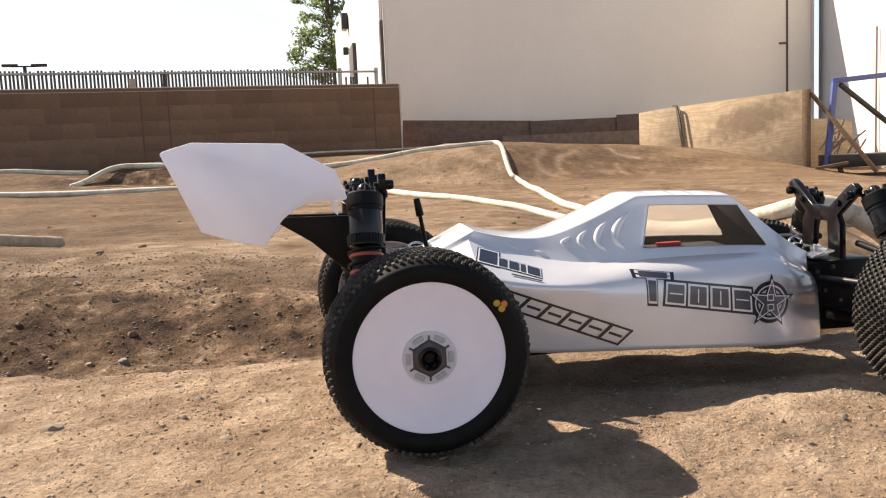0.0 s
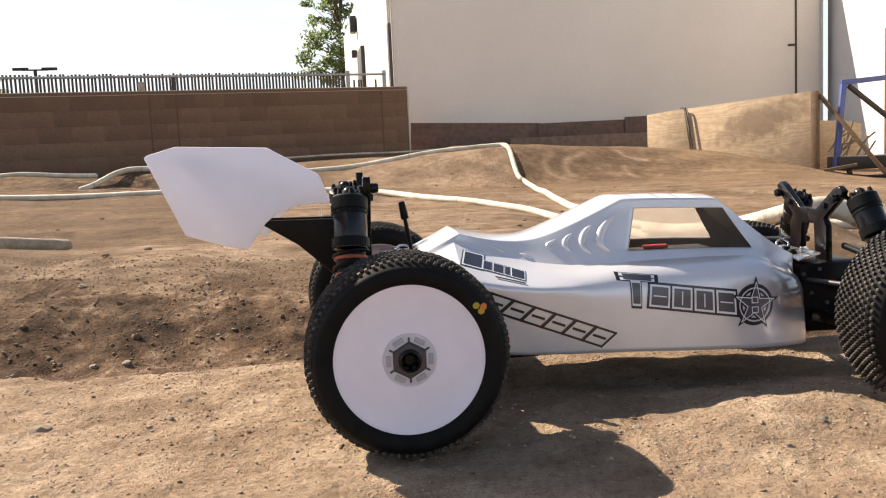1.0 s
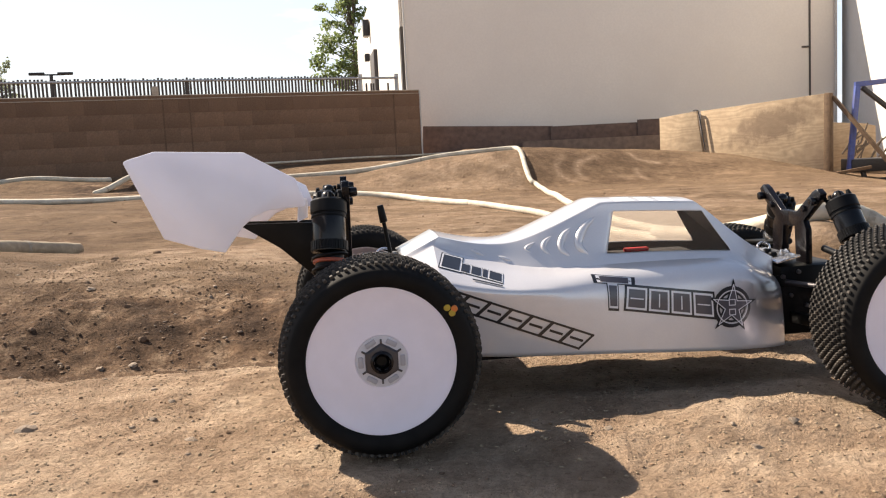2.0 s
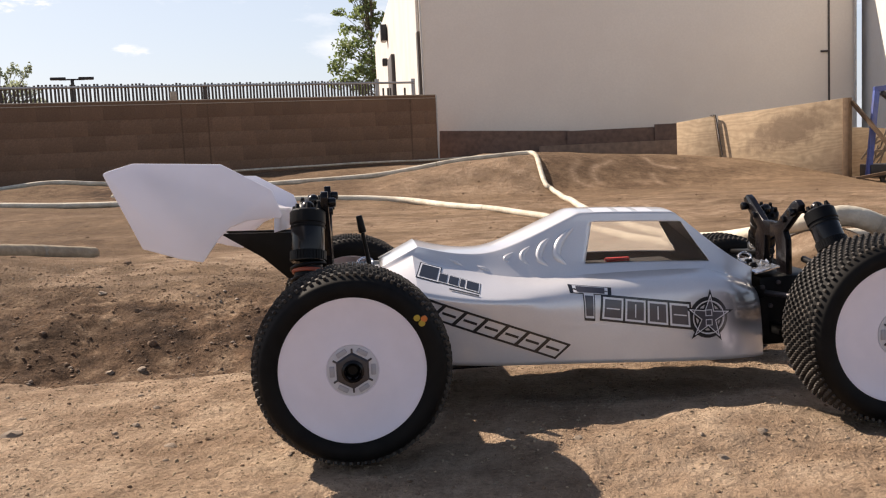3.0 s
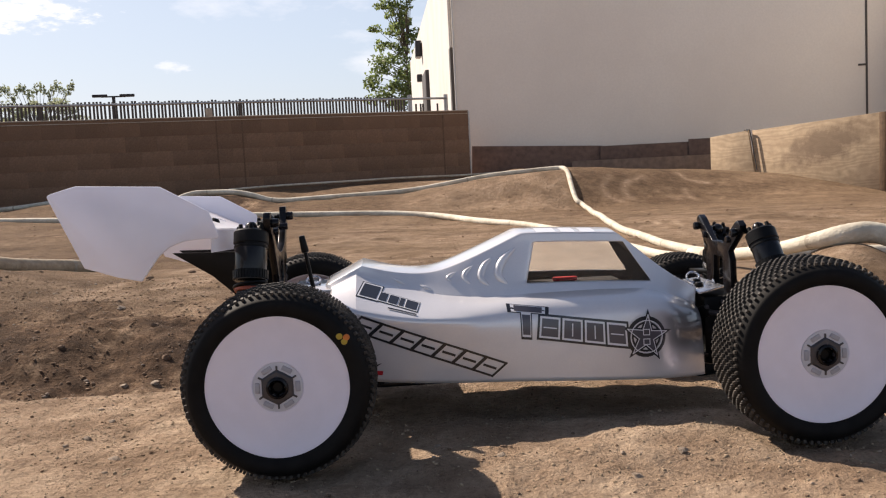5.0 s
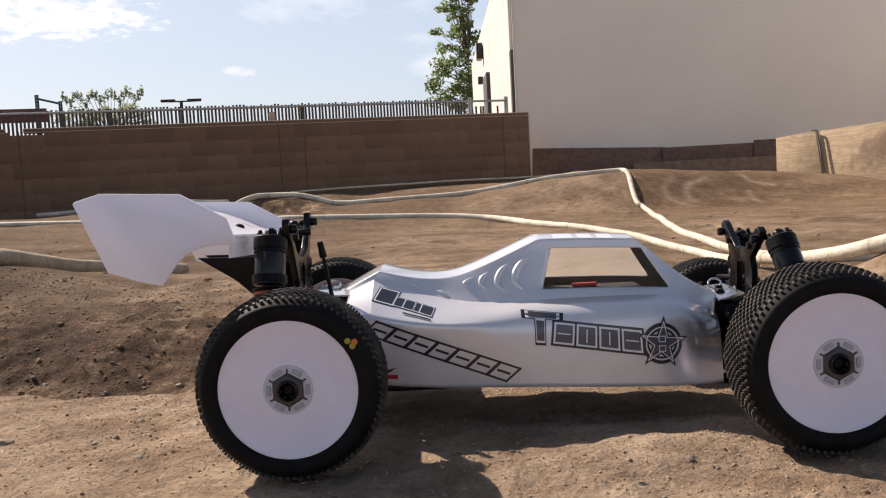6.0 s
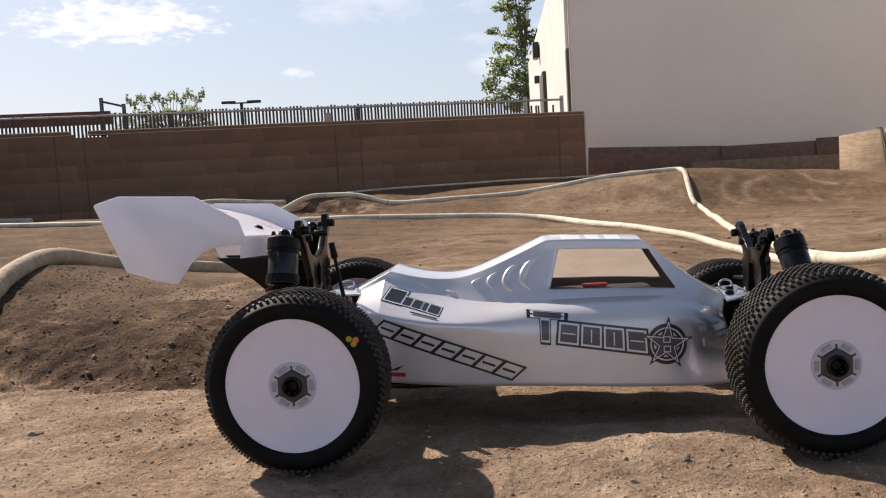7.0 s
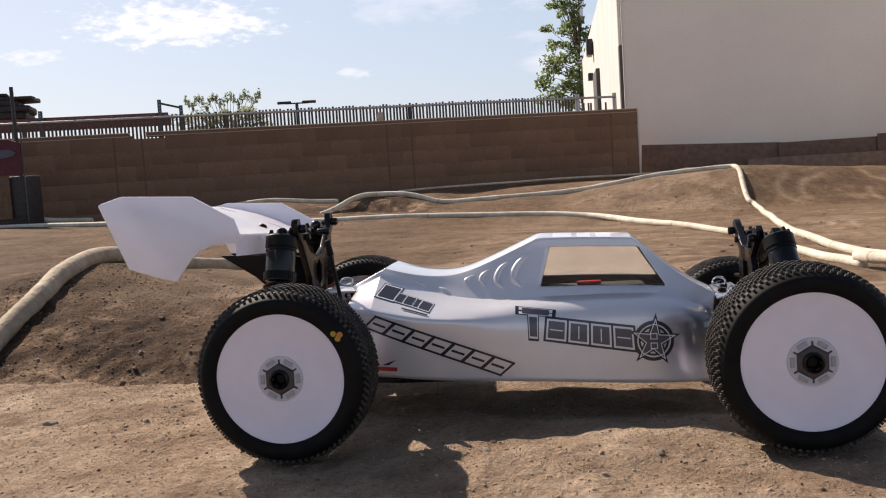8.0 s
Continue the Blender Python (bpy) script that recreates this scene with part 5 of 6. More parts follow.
# body shell: rows from the sill up to the centre line, columns from tail to nose; each entry is x, half width, z
def interp_rows():
    c_x = [0.026, 0.0445, 0.066, 0.088, 0.105, 0.125, 0.145, 0.163, 0.190, 0.222, 0.250, 0.263, 0.273, 0.283, 0.290]
    z0 = [0.0385, 0.0362, 0.0345, 0.0325, 0.0315, 0.0305, 0.0298, 0.0290, 0.0275, 0.0258, 0.0243, 0.0236, 0.0228, 0.0220, 0.0213]
    w0 = [0.059, 0.0665, 0.0700, 0.0700, 0.0695, 0.069, 0.069, 0.069, 0.069, 0.0685, 0.0655, 0.0625, 0.0590, 0.0540, 0.0480]
    z2 = [0.0885, 0.0855, 0.0806, 0.0772, 0.0758, 0.0748, 0.0742, 0.0738, 0.0740, 0.0742, 0.0725, 0.0700, 0.0660, 0.0620, 0.0590]
    w2 = [0.0740, 0.0770, 0.0780, 0.0770, 0.0750, 0.0725, 0.0700, 0.068, 0.067, 0.0665, 0.0640, 0.0610, 0.0570, 0.0510, 0.0440]
    z3 = [0.0955, 0.1052, 0.0980, 0.0917, 0.0886, 0.0870, 0.0875, 0.0880, 0.0880, 0.0880, 0.0868, 0.0828, 0.0785, 0.0735, 0.0690]
    w3 = [0.037, 0.034, 0.035, 0.038, 0.0415, 0.0445, 0.0460, 0.0465, 0.0455, 0.045, 0.0445, 0.043, 0.0400, 0.036, 0.0310]
    x6 = [0.022, 0.0485, 0.070, 0.090, 0.105, 0.124, 0.143, 0.1640, 0.188, 0.214, 0.2335, 0.2415, 0.2630, 0.2800, 0.2925]
    z6 = [0.0985, 0.1112, 0.1050, 0.1028, 0.1042, 0.1112, 0.1192, 0.1282, 0.1278, 0.1264, 0.1252, 0.1190, 0.0995, 0.0875, 0.0812]
    w6 = [0.030, 0.031, 0.0285, 0.0270, 0.0265, 0.0268, 0.0265, 0.0262, 0.0262, 0.0262, 0.0265, 0.0275, 0.0295, 0.0290, 0.0250]
    x4 = {7: 0.1656, 8: 0.193, 9: 0.226, 10: 0.2560, 11: 0.2635}
    z4 = {7: 0.0930, 8: 0.0925, 9: 0.0915, 10: 0.0895, 11: 0.0855}
    w4 = {7: 0.0370, 8: 0.0365, 9: 0.0360, 10: 0.0355, 11: 0.0355}
    x5 = {7: 0.1735, 8: 0.194, 9: 0.219, 10: 0.2385, 11: 0.2470}
    z5 = {7: 0.1212, 8: 0.1205, 9: 0.1192, 10: 0.1180, 11: 0.1120}
    w5 = {7: 0.0275, 8: 0.0275, 9: 0.0275, 10: 0.0275, 11: 0.0285}
    rows = [[] for k in range(9)]
    for c in range(15):
        sill, shoulder = Vector((c_x[c], w0[c], z0[c])), Vector((c_x[c], w2[c], z2[c]))
        crease, edge = Vector((c_x[c], w3[c] - 0.0006, z3[c] - 0.0014 * min(1.0, max(0.0, (c - 3) / 3)) * (1.0 if c < 13 else 0.0))), Vector((x6[c], w6[c], z6[c]))
        rows[0].append(sill)
        rows[1].append(sill.lerp(shoulder, 0.5) + Vector((0, 0.0008, 0)))
        rows[2].append(shoulder)
        k = 0.05 if c < 4 else (0.35 if c < 6 else (0.7 if c < 12 else 0.45))
        rows[3].append(shoulder.lerp(crease, 0.5) + Vector((0, 0.0042, 0.0042)) * k)
        rows[4].append(crease)
        rows[5].append(Vector((x4[c], w4[c], z4[c])) if c in x4 else crease.lerp(edge, 0.28) - Vector((0, 0.0008, 0)))
        rows[6].append(Vector((x5[c], w5[c], z5[c])) if c in x5 else crease.lerp(edge, 0.82))
        rows[7].append(edge)
        rows[8].append(Vector((edge.x, 0, edge.z + (0.0025 if c > 1 else 0.001))))
    return rows


def body_shell():
    rows = interp_rows()
    bm = bmesh.new()
    crease = bm.edges.layers.float.new("crease_edge")
    corner = bm.verts.layers.float.new("crease_vert")
    grid = {}
    for side in (-1, 1):
        for j, row in enumerate(rows):
            for c, v in enumerate(row):
                if j == 8 and side == 1:
                    grid[side, j, c] = grid[-1, j, c]
                else:
                    grid[side, j, c] = bm.verts.new((v.x, MID + side * v.y, v.z))
    for side in (-1, 1):
        for j in range(8):
            for c in range(14):
                if j == 5 and 7 <= c <= 9:
                    continue
                q = [grid[side, j, c], grid[side, j, c + 1], grid[side, j + 1, c + 1], grid[side, j + 1, c]]
                bm.faces.new(q if side == -1 else q[::-1])
        for j, amount in ((0, 1.0), (2, 0.25), (4, 1.0), (7, 0.86)):
            for c in range(14):
                e = bm.edges.get((grid[side, j, c], grid[side, j, c + 1]))
                if e:
                    e[crease] = (0.88, 0.88, 0.85, 0.7, 0.45)[c] if j == 2 and c < 5 else amount
        for c in (7, 8, 9):
            for j in (5, 6):
                bm.edges.get((grid[side, j, c], grid[side, j, c + 1]))[crease] = 1.0
        for c in (7, 10):
            bm.edges.get((grid[side, 5, c], grid[side, 6, c]))[crease] = 1.0
        for j in (5, 6):
            for c in (7, 10):
                grid[side, j, c][corner] = 1.0
        for c, amount in ((1, 1.0), (7, 0.92), (10, 0.96)):
            for j in range(2 if c == 1 else 4, 8):
                e = bm.edges.get((grid[side, j, c], grid[side, j + 1, c]))
                if e and e[crease] < amount:
                    e[crease] = amount
    bm.edges.ensure_lookup_table()
    crisp = [e[crease] >= 0.95 and len(e.link_faces) == 2 for e in bm.edges]
    me = finish(bm, [M_SHELL, M_SHELL_SHADE], True, 180)
    for e, sharp in zip(me.edges, crisp):
        e.use_edge_sharp = sharp
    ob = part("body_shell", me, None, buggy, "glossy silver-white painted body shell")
    sub = ob.modifiers.new("round", "SUBSURF")
    sub.levels = sub.render_levels = 3
    sub.boundary_smooth = "PRESERVE_CORNERS"
    th = ob.modifiers.new("thick", "SOLIDIFY")
    th.thickness, th.offset, th.material_offset = 0.0009, -1.0, 1
    for side in (-1, 1):
        bw = bmesh.new()
        g = {}
        for j in (5, 6):
            for c in range(7, 11):
                v = rows[j][c]
                g[j, c] = bw.verts.new((v.x, MID + side * (v.y - 0.0006), v.z))
        for c in range(7, 10):
            bw.faces.new((g[5, c], g[5, c + 1], g[6, c + 1], g[6, c]))
        pane = part("side_window", bw, M_WINDOW if side < 0 else M_WINDOW_DUSTY, ob, "clear side window" if side < 0 else "dusty side window")
        pane.visible_shadow = False
    return ob


shell = body_shell()
bpy.context.view_layer.update()
dg = bpy.context.evaluated_depsgraph_get()
shell_eval = shell.evaluated_get(dg)


def on_side(x, z, lift=0.0003):
    """The point of the near flank at x, z."""
    hit, p, nrm, idx = shell_eval.ray_cast(Vector((x, 0.02, z)), Vector((0, 1, 0)), distance=0.16)
    return p + nrm * lift if hit else Vector((x, 0.09, z))


def decal(name, mat, label, strokes=(), fills=(), lift=0.0003):
    """Strokes (points, width) and filled quads (four corners) laid on the near flank."""
    bm = bmesh.new()
    for pts, width in strokes:
        for (x0, z0), (x1, z1) in zip(pts, pts[1:]):
            d = math.hypot(x1 - x0, z1 - z0)
            nx, nz = -(z1 - z0) / d * width / 2, (x1 - x0) / d * width / 2
            ex, ez = (x1 - x0) / d * width / 2, (z1 - z0) / d * width / 2
            n = max(1, int(d / 0.0025))
            prev = None
            for k in range(n + 1):
                t = k / n
                x, z = x0 - ex + (x1 - x0 + 2 * ex) * t, z0 - ez + (z1 - z0 + 2 * ez) * t
                pair = [bm.verts.new(on_side(x + nx, z + nz, lift)), bm.verts.new(on_side(x - nx, z - nz, lift))]
                if prev:
                    bm.faces.new((prev[0], prev[1], pair[1], pair[0]))
                prev = pair
    for a, b, c, d in fills:
        n = max(1, int(max(math.dist(a, b), math.dist(d, c)) / 0.0025))
        m = max(1, int(max(math.dist(a, d), math.dist(b, c)) / 0.0025))
        g = [[bm.verts.new(on_side(*[(a[i] * (1 - u / n) + b[i] * u / n) * (1 - v / m) + (d[i] * (1 - u / n) + c[i] * u / n) * v / m for i in (0, 1)], lift)) for u in range(n + 1)] for v in range(m + 1)]
        for v in range(m):
            for u in range(n):
                bm.faces.new((g[v][u], g[v][u + 1], g[v + 1][u + 1], g[v + 1][u]))
    return part(name, bm, mat, shell, label)


def lerp2(a, b, t):
    return (a[0] + (b[0] - a[0]) * t, a[1] + (b[1] - a[1]) * t)


def glyph_cells(tl, tr, br, bl, count, gap):
    """Splits a slanted band into letter-sized cells."""
    out = []
    for k in range(count):
        t0, t1 = (k + gap) / count, (k + 1 - gap) / count
        out.append((lerp2(tl, tr, t0), lerp2(tl, tr, t1), lerp2(bl, br, t1), lerp2(bl, br, t0)))
    return out


def inset(cell, f):
    cx, cz = sum(p[0] for p in cell) / 4, sum(p[1] for p in cell) / 4
    return [(cx + (x - cx) * (1 - f), cz + (z - cz) * (1 - f)) for x, z in cell]


# maker's marks, as plain blocks in their colours
big = [((0.1500, 0.0815), (0.1735, 0.0786), (0.1728, 0.0746), (0.1500, 0.0775)), ((0.1565, 0.0766), (0.1632, 0.0757), (0.1625, 0.0598), (0.1565, 0.0606))]
cells = glyph_cells((0.1690, 0.0735), (0.2300, 0.0642), (0.2305, 0.0488), (0.1672, 0.0594), 4, 0.055)
for cell in big + cells:
    decal("mark_backing", M_INK, "black edge of a block in a maker's mark", fills=[tuple(inset(cell, -0.24))], lift=0.0003)
    decal("mark_outline", M_INK_WHITE, "white outline of a block", fills=[tuple(inset(cell, -0.02))], lift=0.0005)
    decal("mark_block", M_INK_GREY, "charcoal block", fills=[tuple(inset(cell, 0.17))], lift=0.0007)
for cell, upright in zip(cells, (False, True, True, False)):
    a, b, d, e = cell
    decal("mark_slit", M_INK_WHITE, "pale slit in a block", strokes=[([lerp2(lerp2(a, b, 0.5), lerp2(e, d, 0.5), 0.22), lerp2(lerp2(a, b, 0.5), lerp2(e, d, 0.5), 0.78)] if upright else [lerp2(lerp2(a, e, 0.5), lerp2(b, d, 0.5), 0.2), lerp2(lerp2(a, e, 0.5), lerp2(b, d, 0.5), 0.8)], 0.0008)], lift=0.0009)
SX, SZ = 0.2432, 0.0545


def ring_pts(r, n=28):
    return [(SX + r * math.cos(2 * math.pi * k / n), SZ + r * math.sin(2 * math.pi * k / n)) for k in range(n + 1)]


def star_pts(ro, ri, k):
    a = radians(83 + 36 * k)
    r = ro if k % 2 == 0 else ri
    return (SX + r * math.cos(a), SZ + r * math.sin(a))


decal("star_ring", M_INK, "black ring of a star badge", strokes=[(ring_pts(0.0128), 0.0026), (ring_pts(0.0098), 0.0014)], lift=0.0004)
decal("star", M_INK, "black five-pointed star", fills=[(star_pts(0.0192, 0.0072, k - 1), star_pts(0.0192, 0.0072, k), star_pts(0.0192, 0.0072, k + 1), (SX, SZ)) for k in range(0, 10, 2)], lift=0.0006)
decal("star_core", M_INK_GREY, "charcoal inner star", fills=[(star_pts(0.0150, 0.0054, k - 1), star_pts(0.0150, 0.0054, k), star_pts(0.0150, 0.0054, k + 1), (SX, SZ)) for k in range(0, 10, 2)], lift=0.0008)
decal("star_outline", M_INK_WHITE, "pale outline on the star", strokes=[([star_pts(0.0150, 0.0054, k) for k in range(11)], 0.0006), (ring_pts(0.0113), 0.0006), ([(SX - 0.0022, SZ + 0.0052), (SX + 0.0022, SZ + 0.0050), (SX + 0.0022, SZ + 0.0012), (SX - 0.0022, SZ + 0.0014), (SX - 0.0022, SZ + 0.0052)], 0.0006),
      ([(SX - 0.0022, SZ - 0.0014), (SX + 0.0022, SZ - 0.0016), (SX + 0.0022, SZ - 0.0054), (SX - 0.0022, SZ - 0.0052), (SX - 0.0022, SZ - 0.0014)], 0.0006)], lift=0.001)
outline_cells = glyph_cells((0.0478, 0.0820), (0.1450, 0.0428), (0.1350, 0.0345), (0.0385, 0.0742), 7, 0.03)
for cell in outline_cells:
    a, b, d, e = cell
    decal("outline_block", M_INK, "black outlined block of a maker's mark", strokes=[(list(cell) + [cell[0]], 0.0015), ([lerp2(lerp2(a, e, 0.5), lerp2(b, d, 0.5), 0.22), lerp2(lerp2(a, e, 0.5), lerp2(b, d, 0.5), 0.78)], 0.0017)], lift=0.0004)
band = ((0.0500, 0.0990), (0.0880, 0.0870), (0.0846, 0.0815), (0.0462, 0.0935))
for (t0, t1, top) in ((0.0, 0.30, -0.12), (0.33, 0.47, 0.26), (0.50, 0.66, 0.26), (0.69, 0.77, 0.26), (0.80, 1.0, 0.26)):
    a, b, d, e = band
    pa, pb, qa, qb = lerp2(a, b, t0), lerp2(a, b, t1), lerp2(e, d, t0), lerp2(e, d, t1)
    cell = (lerp2(pa, qa, top), lerp2(pb, qb, top), lerp2(pb, qb, 0.92), lerp2(pa, qa, 0.92))
    decal("small_edge", M_INK, "thin black edge of a small block", fills=[tuple(inset(cell, -0.30))], lift=0.0003)
    decal("small_back", M_INK_WHITE, "white rim of a small block", fills=[tuple(inset(cell, -0.17))], lift=0.0005)
    decal("small_block", M_INK, "black block of a small mark", fills=[cell], lift=0.0007)
decal("small_line", M_INK, "thin black line", strokes=[([(0.0660, 0.0850), (0.0845, 0.0800)], 0.0007)], lift=0.0007)
decal("red_mark", M_INK_RED, "red bar", fills=[((0.036, 0.0445), (0.0605, 0.0432), (0.0600, 0.0402), (0.036, 0.0412))], lift=0.0004)
decal("wing_mark", M_INK, "small dark winged shape", fills=[((0.040, 0.0500), (0.046, 0.0470), (0.048, 0.0448), (0.043, 0.0455)), ((0.060, 0.0490), (0.0535, 0.0468), (0.0490, 0.0450), (0.0545, 0.0450))], lift=0.0004)


def louvers():
    for c in (((0.1605, 0.1185), (0.1500, 0.1100), (0.1455, 0.1000), (0.1515, 0.0935), 0.0042), ((0.1425, 0.1122), (0.1360, 0.1065), (0.1330, 0.0986), (0.1385, 0.0930), 0.0034),
              ((0.1285, 0.1072), (0.1228, 0.1030), (0.1215, 0.0990), (0.1255, 0.0945), 0.0027), ((0.1170, 0.1035), (0.1118, 0.1010), (0.1096, 0.0990), (0.1126, 0.0968), 0.0022)):
        pts = spline([(*p, 0) for p in c[:4]], 5)
        n = len(pts)
        for side in (-1, 1):
            bm = tube([(lambda q: Vector((q.x, q.y if side == -1 else 2 * MID - q.y, q.z)))(on_side(p.x, p.y, -0.0006)) for p in pts], [max(0.0003, c[4] * 0.80 * math.sin(math.pi * (k + 0.3) / n) ** 0.7) for k in range(n)], 10)
            part("louver", bm, M_SHELL, shell, angle=70)


louvers()
for a, b in (((0.0695, 0.1018), (0.0800, 0.0962)), ((0.0880, 0.0960), (0.0985, 0.0915))):
    pts = [lerp2(a, b, k / 8) for k in range(9)]
    part("dimple", tube([on_side(x, z, -0.0004) for x, z in pts], [max(0.0003, 0.0016 * math.sin(math.pi * (k + 0.2) / 8.6)) for k in range(9)], 8), M_SHELL, shell, angle=70)

# badge on the tail
part("tail_badge", tube([(0.036 + 0.008 * math.cos(a), MID - 0.020 + 0.010 * math.sin(a), 0.1040 + 0.008 * math.cos(a) * 0.42) for a in np.linspace(0, 2 * math.pi, 25)], 0.0007, 6), M_INK_PINK, shell, "pale red ring badge")


def on_top(x, y, lift):
    hit, p, nrm, idx = shell_eval.ray_cast(Vector((x, y, 0.2)), Vector((0, 0, -1)), distance=0.2)
    return p + Vector((0, 0, lift)) if hit else Vector((x, y, 0.1))


# three thin white patches on the near half of the roof
for x0, x1 in ((0.176, 0.190), (0.194, 0.204), (0.208, 0.219)):
    bm = bmesh.new()
    g = [[bm.verts.new(on_top(x0 + (x1 - x0) * u / 4, MID - 0.026 + 0.018 * v / 3, 0.0003)) for u in range(5)] for v in range(4)]
    for v in range(3):
        for u in range(4):
            bm.faces.new((g[v][u], g[v][u + 1], g[v + 1][u + 1], g[v + 1][u]))
    part("roof_mark", bm, M_INK_WHITE, shell, "white patch on the roof")


# rear wing
def wing():
    w = part("wing_blade", blade(), M_BLADE, buggy, "glossy white rear wing blade", m=Matrix.Translation((0, 0.058, 0.15)) @ pose(0, 0, 0, -3.4, 0, 0) @ Matrix.Translation((0, -0.058, -0.15)))
    plate = [(-0.1247, 0.1783), (-0.0727, 0.1754), (-0.0432, 0.1583), (-0.0376, 0.1425), (-0.0390, 0.1408), (-0.0470, 0.1412), (-0.0600, 0.1402), (-0.0690, 0.1368), (-0.0760, 0.1310), (-0.0870, 0.1164), (-0.1010, 0.1195), (-0.1220, 0.1266), (-0.1425, 0.1722), (-0.1418, 0.1734), (-0.1400, 0.1742)]
    for name, y in (("near", 0.058), ("far", 0.268)):
        part("end_plate", slab(plate, 0.0022, "Y", 0.0006), M_WING, w, "white end plate", m=pose(0, y, 0))
    for y in (0.018,):
        part("wing_button", lathe([(0.0, 0.0020), (0.0022, 0.0018), (0.0036, 0.0004), (0.0036, -0.0004)], 20), M_BLACK, w, m=pose(-0.061, MID + y, 0.1536, 0, 22, 0))


def blade():
    top = [(-0.0430, 0.1474), (-0.0455, 0.1480), (-0.050, 0.1488), (-0.062, 0.1535), (-0.076, 0.1600), (-0.092, 0.1660), (-0.112, 0.1715), (-0.126, 0.1745)]
    bm = bmesh.new()
    y0, y1 = 0.0592, 0.2668
    def strip(line, t, ya, yb):
        rows = []
        for y in (ya, yb):
            rows.append(([bm.verts.new((x, y, z)) for x, z in line], [bm.verts.new((x, y, z - t)) for x, z in line]))
        (a, al), (b, bl) = rows
        for k in range(len(line) - 1):
            bm.faces.new((a[k], a[k + 1], b[k + 1], b[k]))
            bm.faces.new((al[k], bl[k], bl[k + 1], al[k + 1]))
        for k in (0, -1):
            bm.faces.new((a[k], b[k], bl[k], al[k]))
    strip(top, 0.0016, y0, y1)
    strip([(-0.0425, 0.1462), (-0.0428, 0.1410), (-0.0434, 0.1335)], 0.0014, y0, y1)
    bar((-0.060, y0 + 0.05, 0.1530), (-0.112, y0 + 0.05, 0.1722), 0.0016, 0.0016, bm)
    bar((-0.060, y1 - 0.05, 0.1530), (-0.112, y1 - 0.05, 0.1722), 0.0016, 0.0016, bm)
    return bm


wing()
for y in (MID - 0.011, MID + 0.011):
    part("wing_mount", slab([(-0.088, 0.1262), (-0.036, 0.1248), (-0.022, 0.1225), (-0.012, 0.108), (-0.010, 0.080), (-0.018, 0.074), (-0.036, 0.0855), (-0.060, 0.108)], 0.004, "Y", 0.0008), M_BLACK, buggy, "black plastic wing mount", m=pose(0, y, 0))


def coil(a, b, r, wire, turns, bm=None):
    a, b = Vector(a), Vector(b)
    m, d = between(a, b)
    n = int(turns * 16)
    return tube([m @ Vector((r * math.cos(2 * math.pi * turns * k / n), r * math.sin(2 * math.pi * turns * k / n), -d / 2 + d * k / n)) for k in range(n + 1)], wire, 8, bm)


def shock(top, low, r, ring):
    """An oil shock with cap, ribbed collar and spring."""
    top, low = Vector(top), Vector(low)
    p = lambda t: top.lerp(low, t)
    s = part("shock", rod(p(0.07), p(0.40), r, bevel=0.0006, sides=32), M_GLOSS, buggy, "black shock absorber with a coil spring")
    up = Matrix.Translation(p(0.06)) @ between(low, top)[0].to_3x3().to_4x4()
    crown = lathe([(0.0, 0.0022), (r * 0.55, 0.0022), (r * 0.95, 0.0016), (r * 1.08, 0.0002), (r * 1.08, -0.0075), (r * 1.01, -0.0080), (r * 1.01, -0.0092), (r * 1.05, -0.0096), (r * 1.05, -0.0106), (r * 0.97, -0.0110)], 32, m=up)
    for k in range(7):
        lug = up @ pose(r * 0.80 * math.cos(0.9 * k), r * 0.80 * math.sin(0.9 * k), 0.0022)
        rod(lug @ Vector((0, 0, -0.001)), lug @ Vector((0, 0, 0.0026)), 0.0019, 0.0013, sides=10, bm=crown)
    part("cap", crown, M_BLACK, s, "black cap with a notched crown")
    part("eyelet", lathe([(0.0, 0.0052), (0.0022, 0.0047), (0.0040, 0.0030), (0.0046, 0.0), (0.0040, -0.0030), (0.0030, -0.006)], 20, m=up @ pose(0, 0, 0.0030)), M_GLOSS, s, "pivot ball on the cap")
    collar = bmesh.new()
    for k in range(36):
        a = 2 * math.pi * k / 36
        cm = between(top, low)[0]
        box((0.0011, 0.0016, 0.006), Matrix.Translation(p(0.36) - p(0.5)) @ cm @ pose(r * 1.05 * math.cos(a), r * 1.05 * math.sin(a), 0, 0, 0, math.degrees(a)), 0, collar)
    rod(p(0.33), p(0.39), r * 1.05, sides=36, bm=collar)
    part("adjuster_collar", collar, M_BLACK, s, "ribbed collar", smooth=False)
    part("spring", coil(p(0.41), p(0.88), r * 1.0, 0.0011, 6), M_BLACK, s)
    part("spring_cup", rod(p(0.45), p(0.475), r * 1.0, bevel=0.0005), ring, s)
    part("spring_cup", rod(p(0.56), p(0.585), r * 0.98, bevel=0.0005), ring, s)
    part("shaft_boot", rod(p(0.42), p(0.9), r * 0.86), M_BLACK, s)
    part("lower_eye", rod(p(0.86), p(1.0), r * 0.7, bevel=0.001), M_BLACK, s)


for sgn in (-1, 1):
    shock((-0.0245, MID + sgn * 0.048, 0.1455), (-0.0280, MID + sgn * 0.077, 0.052), 0.0110, M_ORANGE_RING)
    # the far front shock gets bright rings to paint the sunlight on it
    shock((0.3335, MID + sgn * 0.0415, 0.1245 if sgn < 0 else 0.1180), (0.3440, MID + sgn * 0.083, 0.052), 0.0100, M_STEEL if sgn > 0 else M_BLACK)


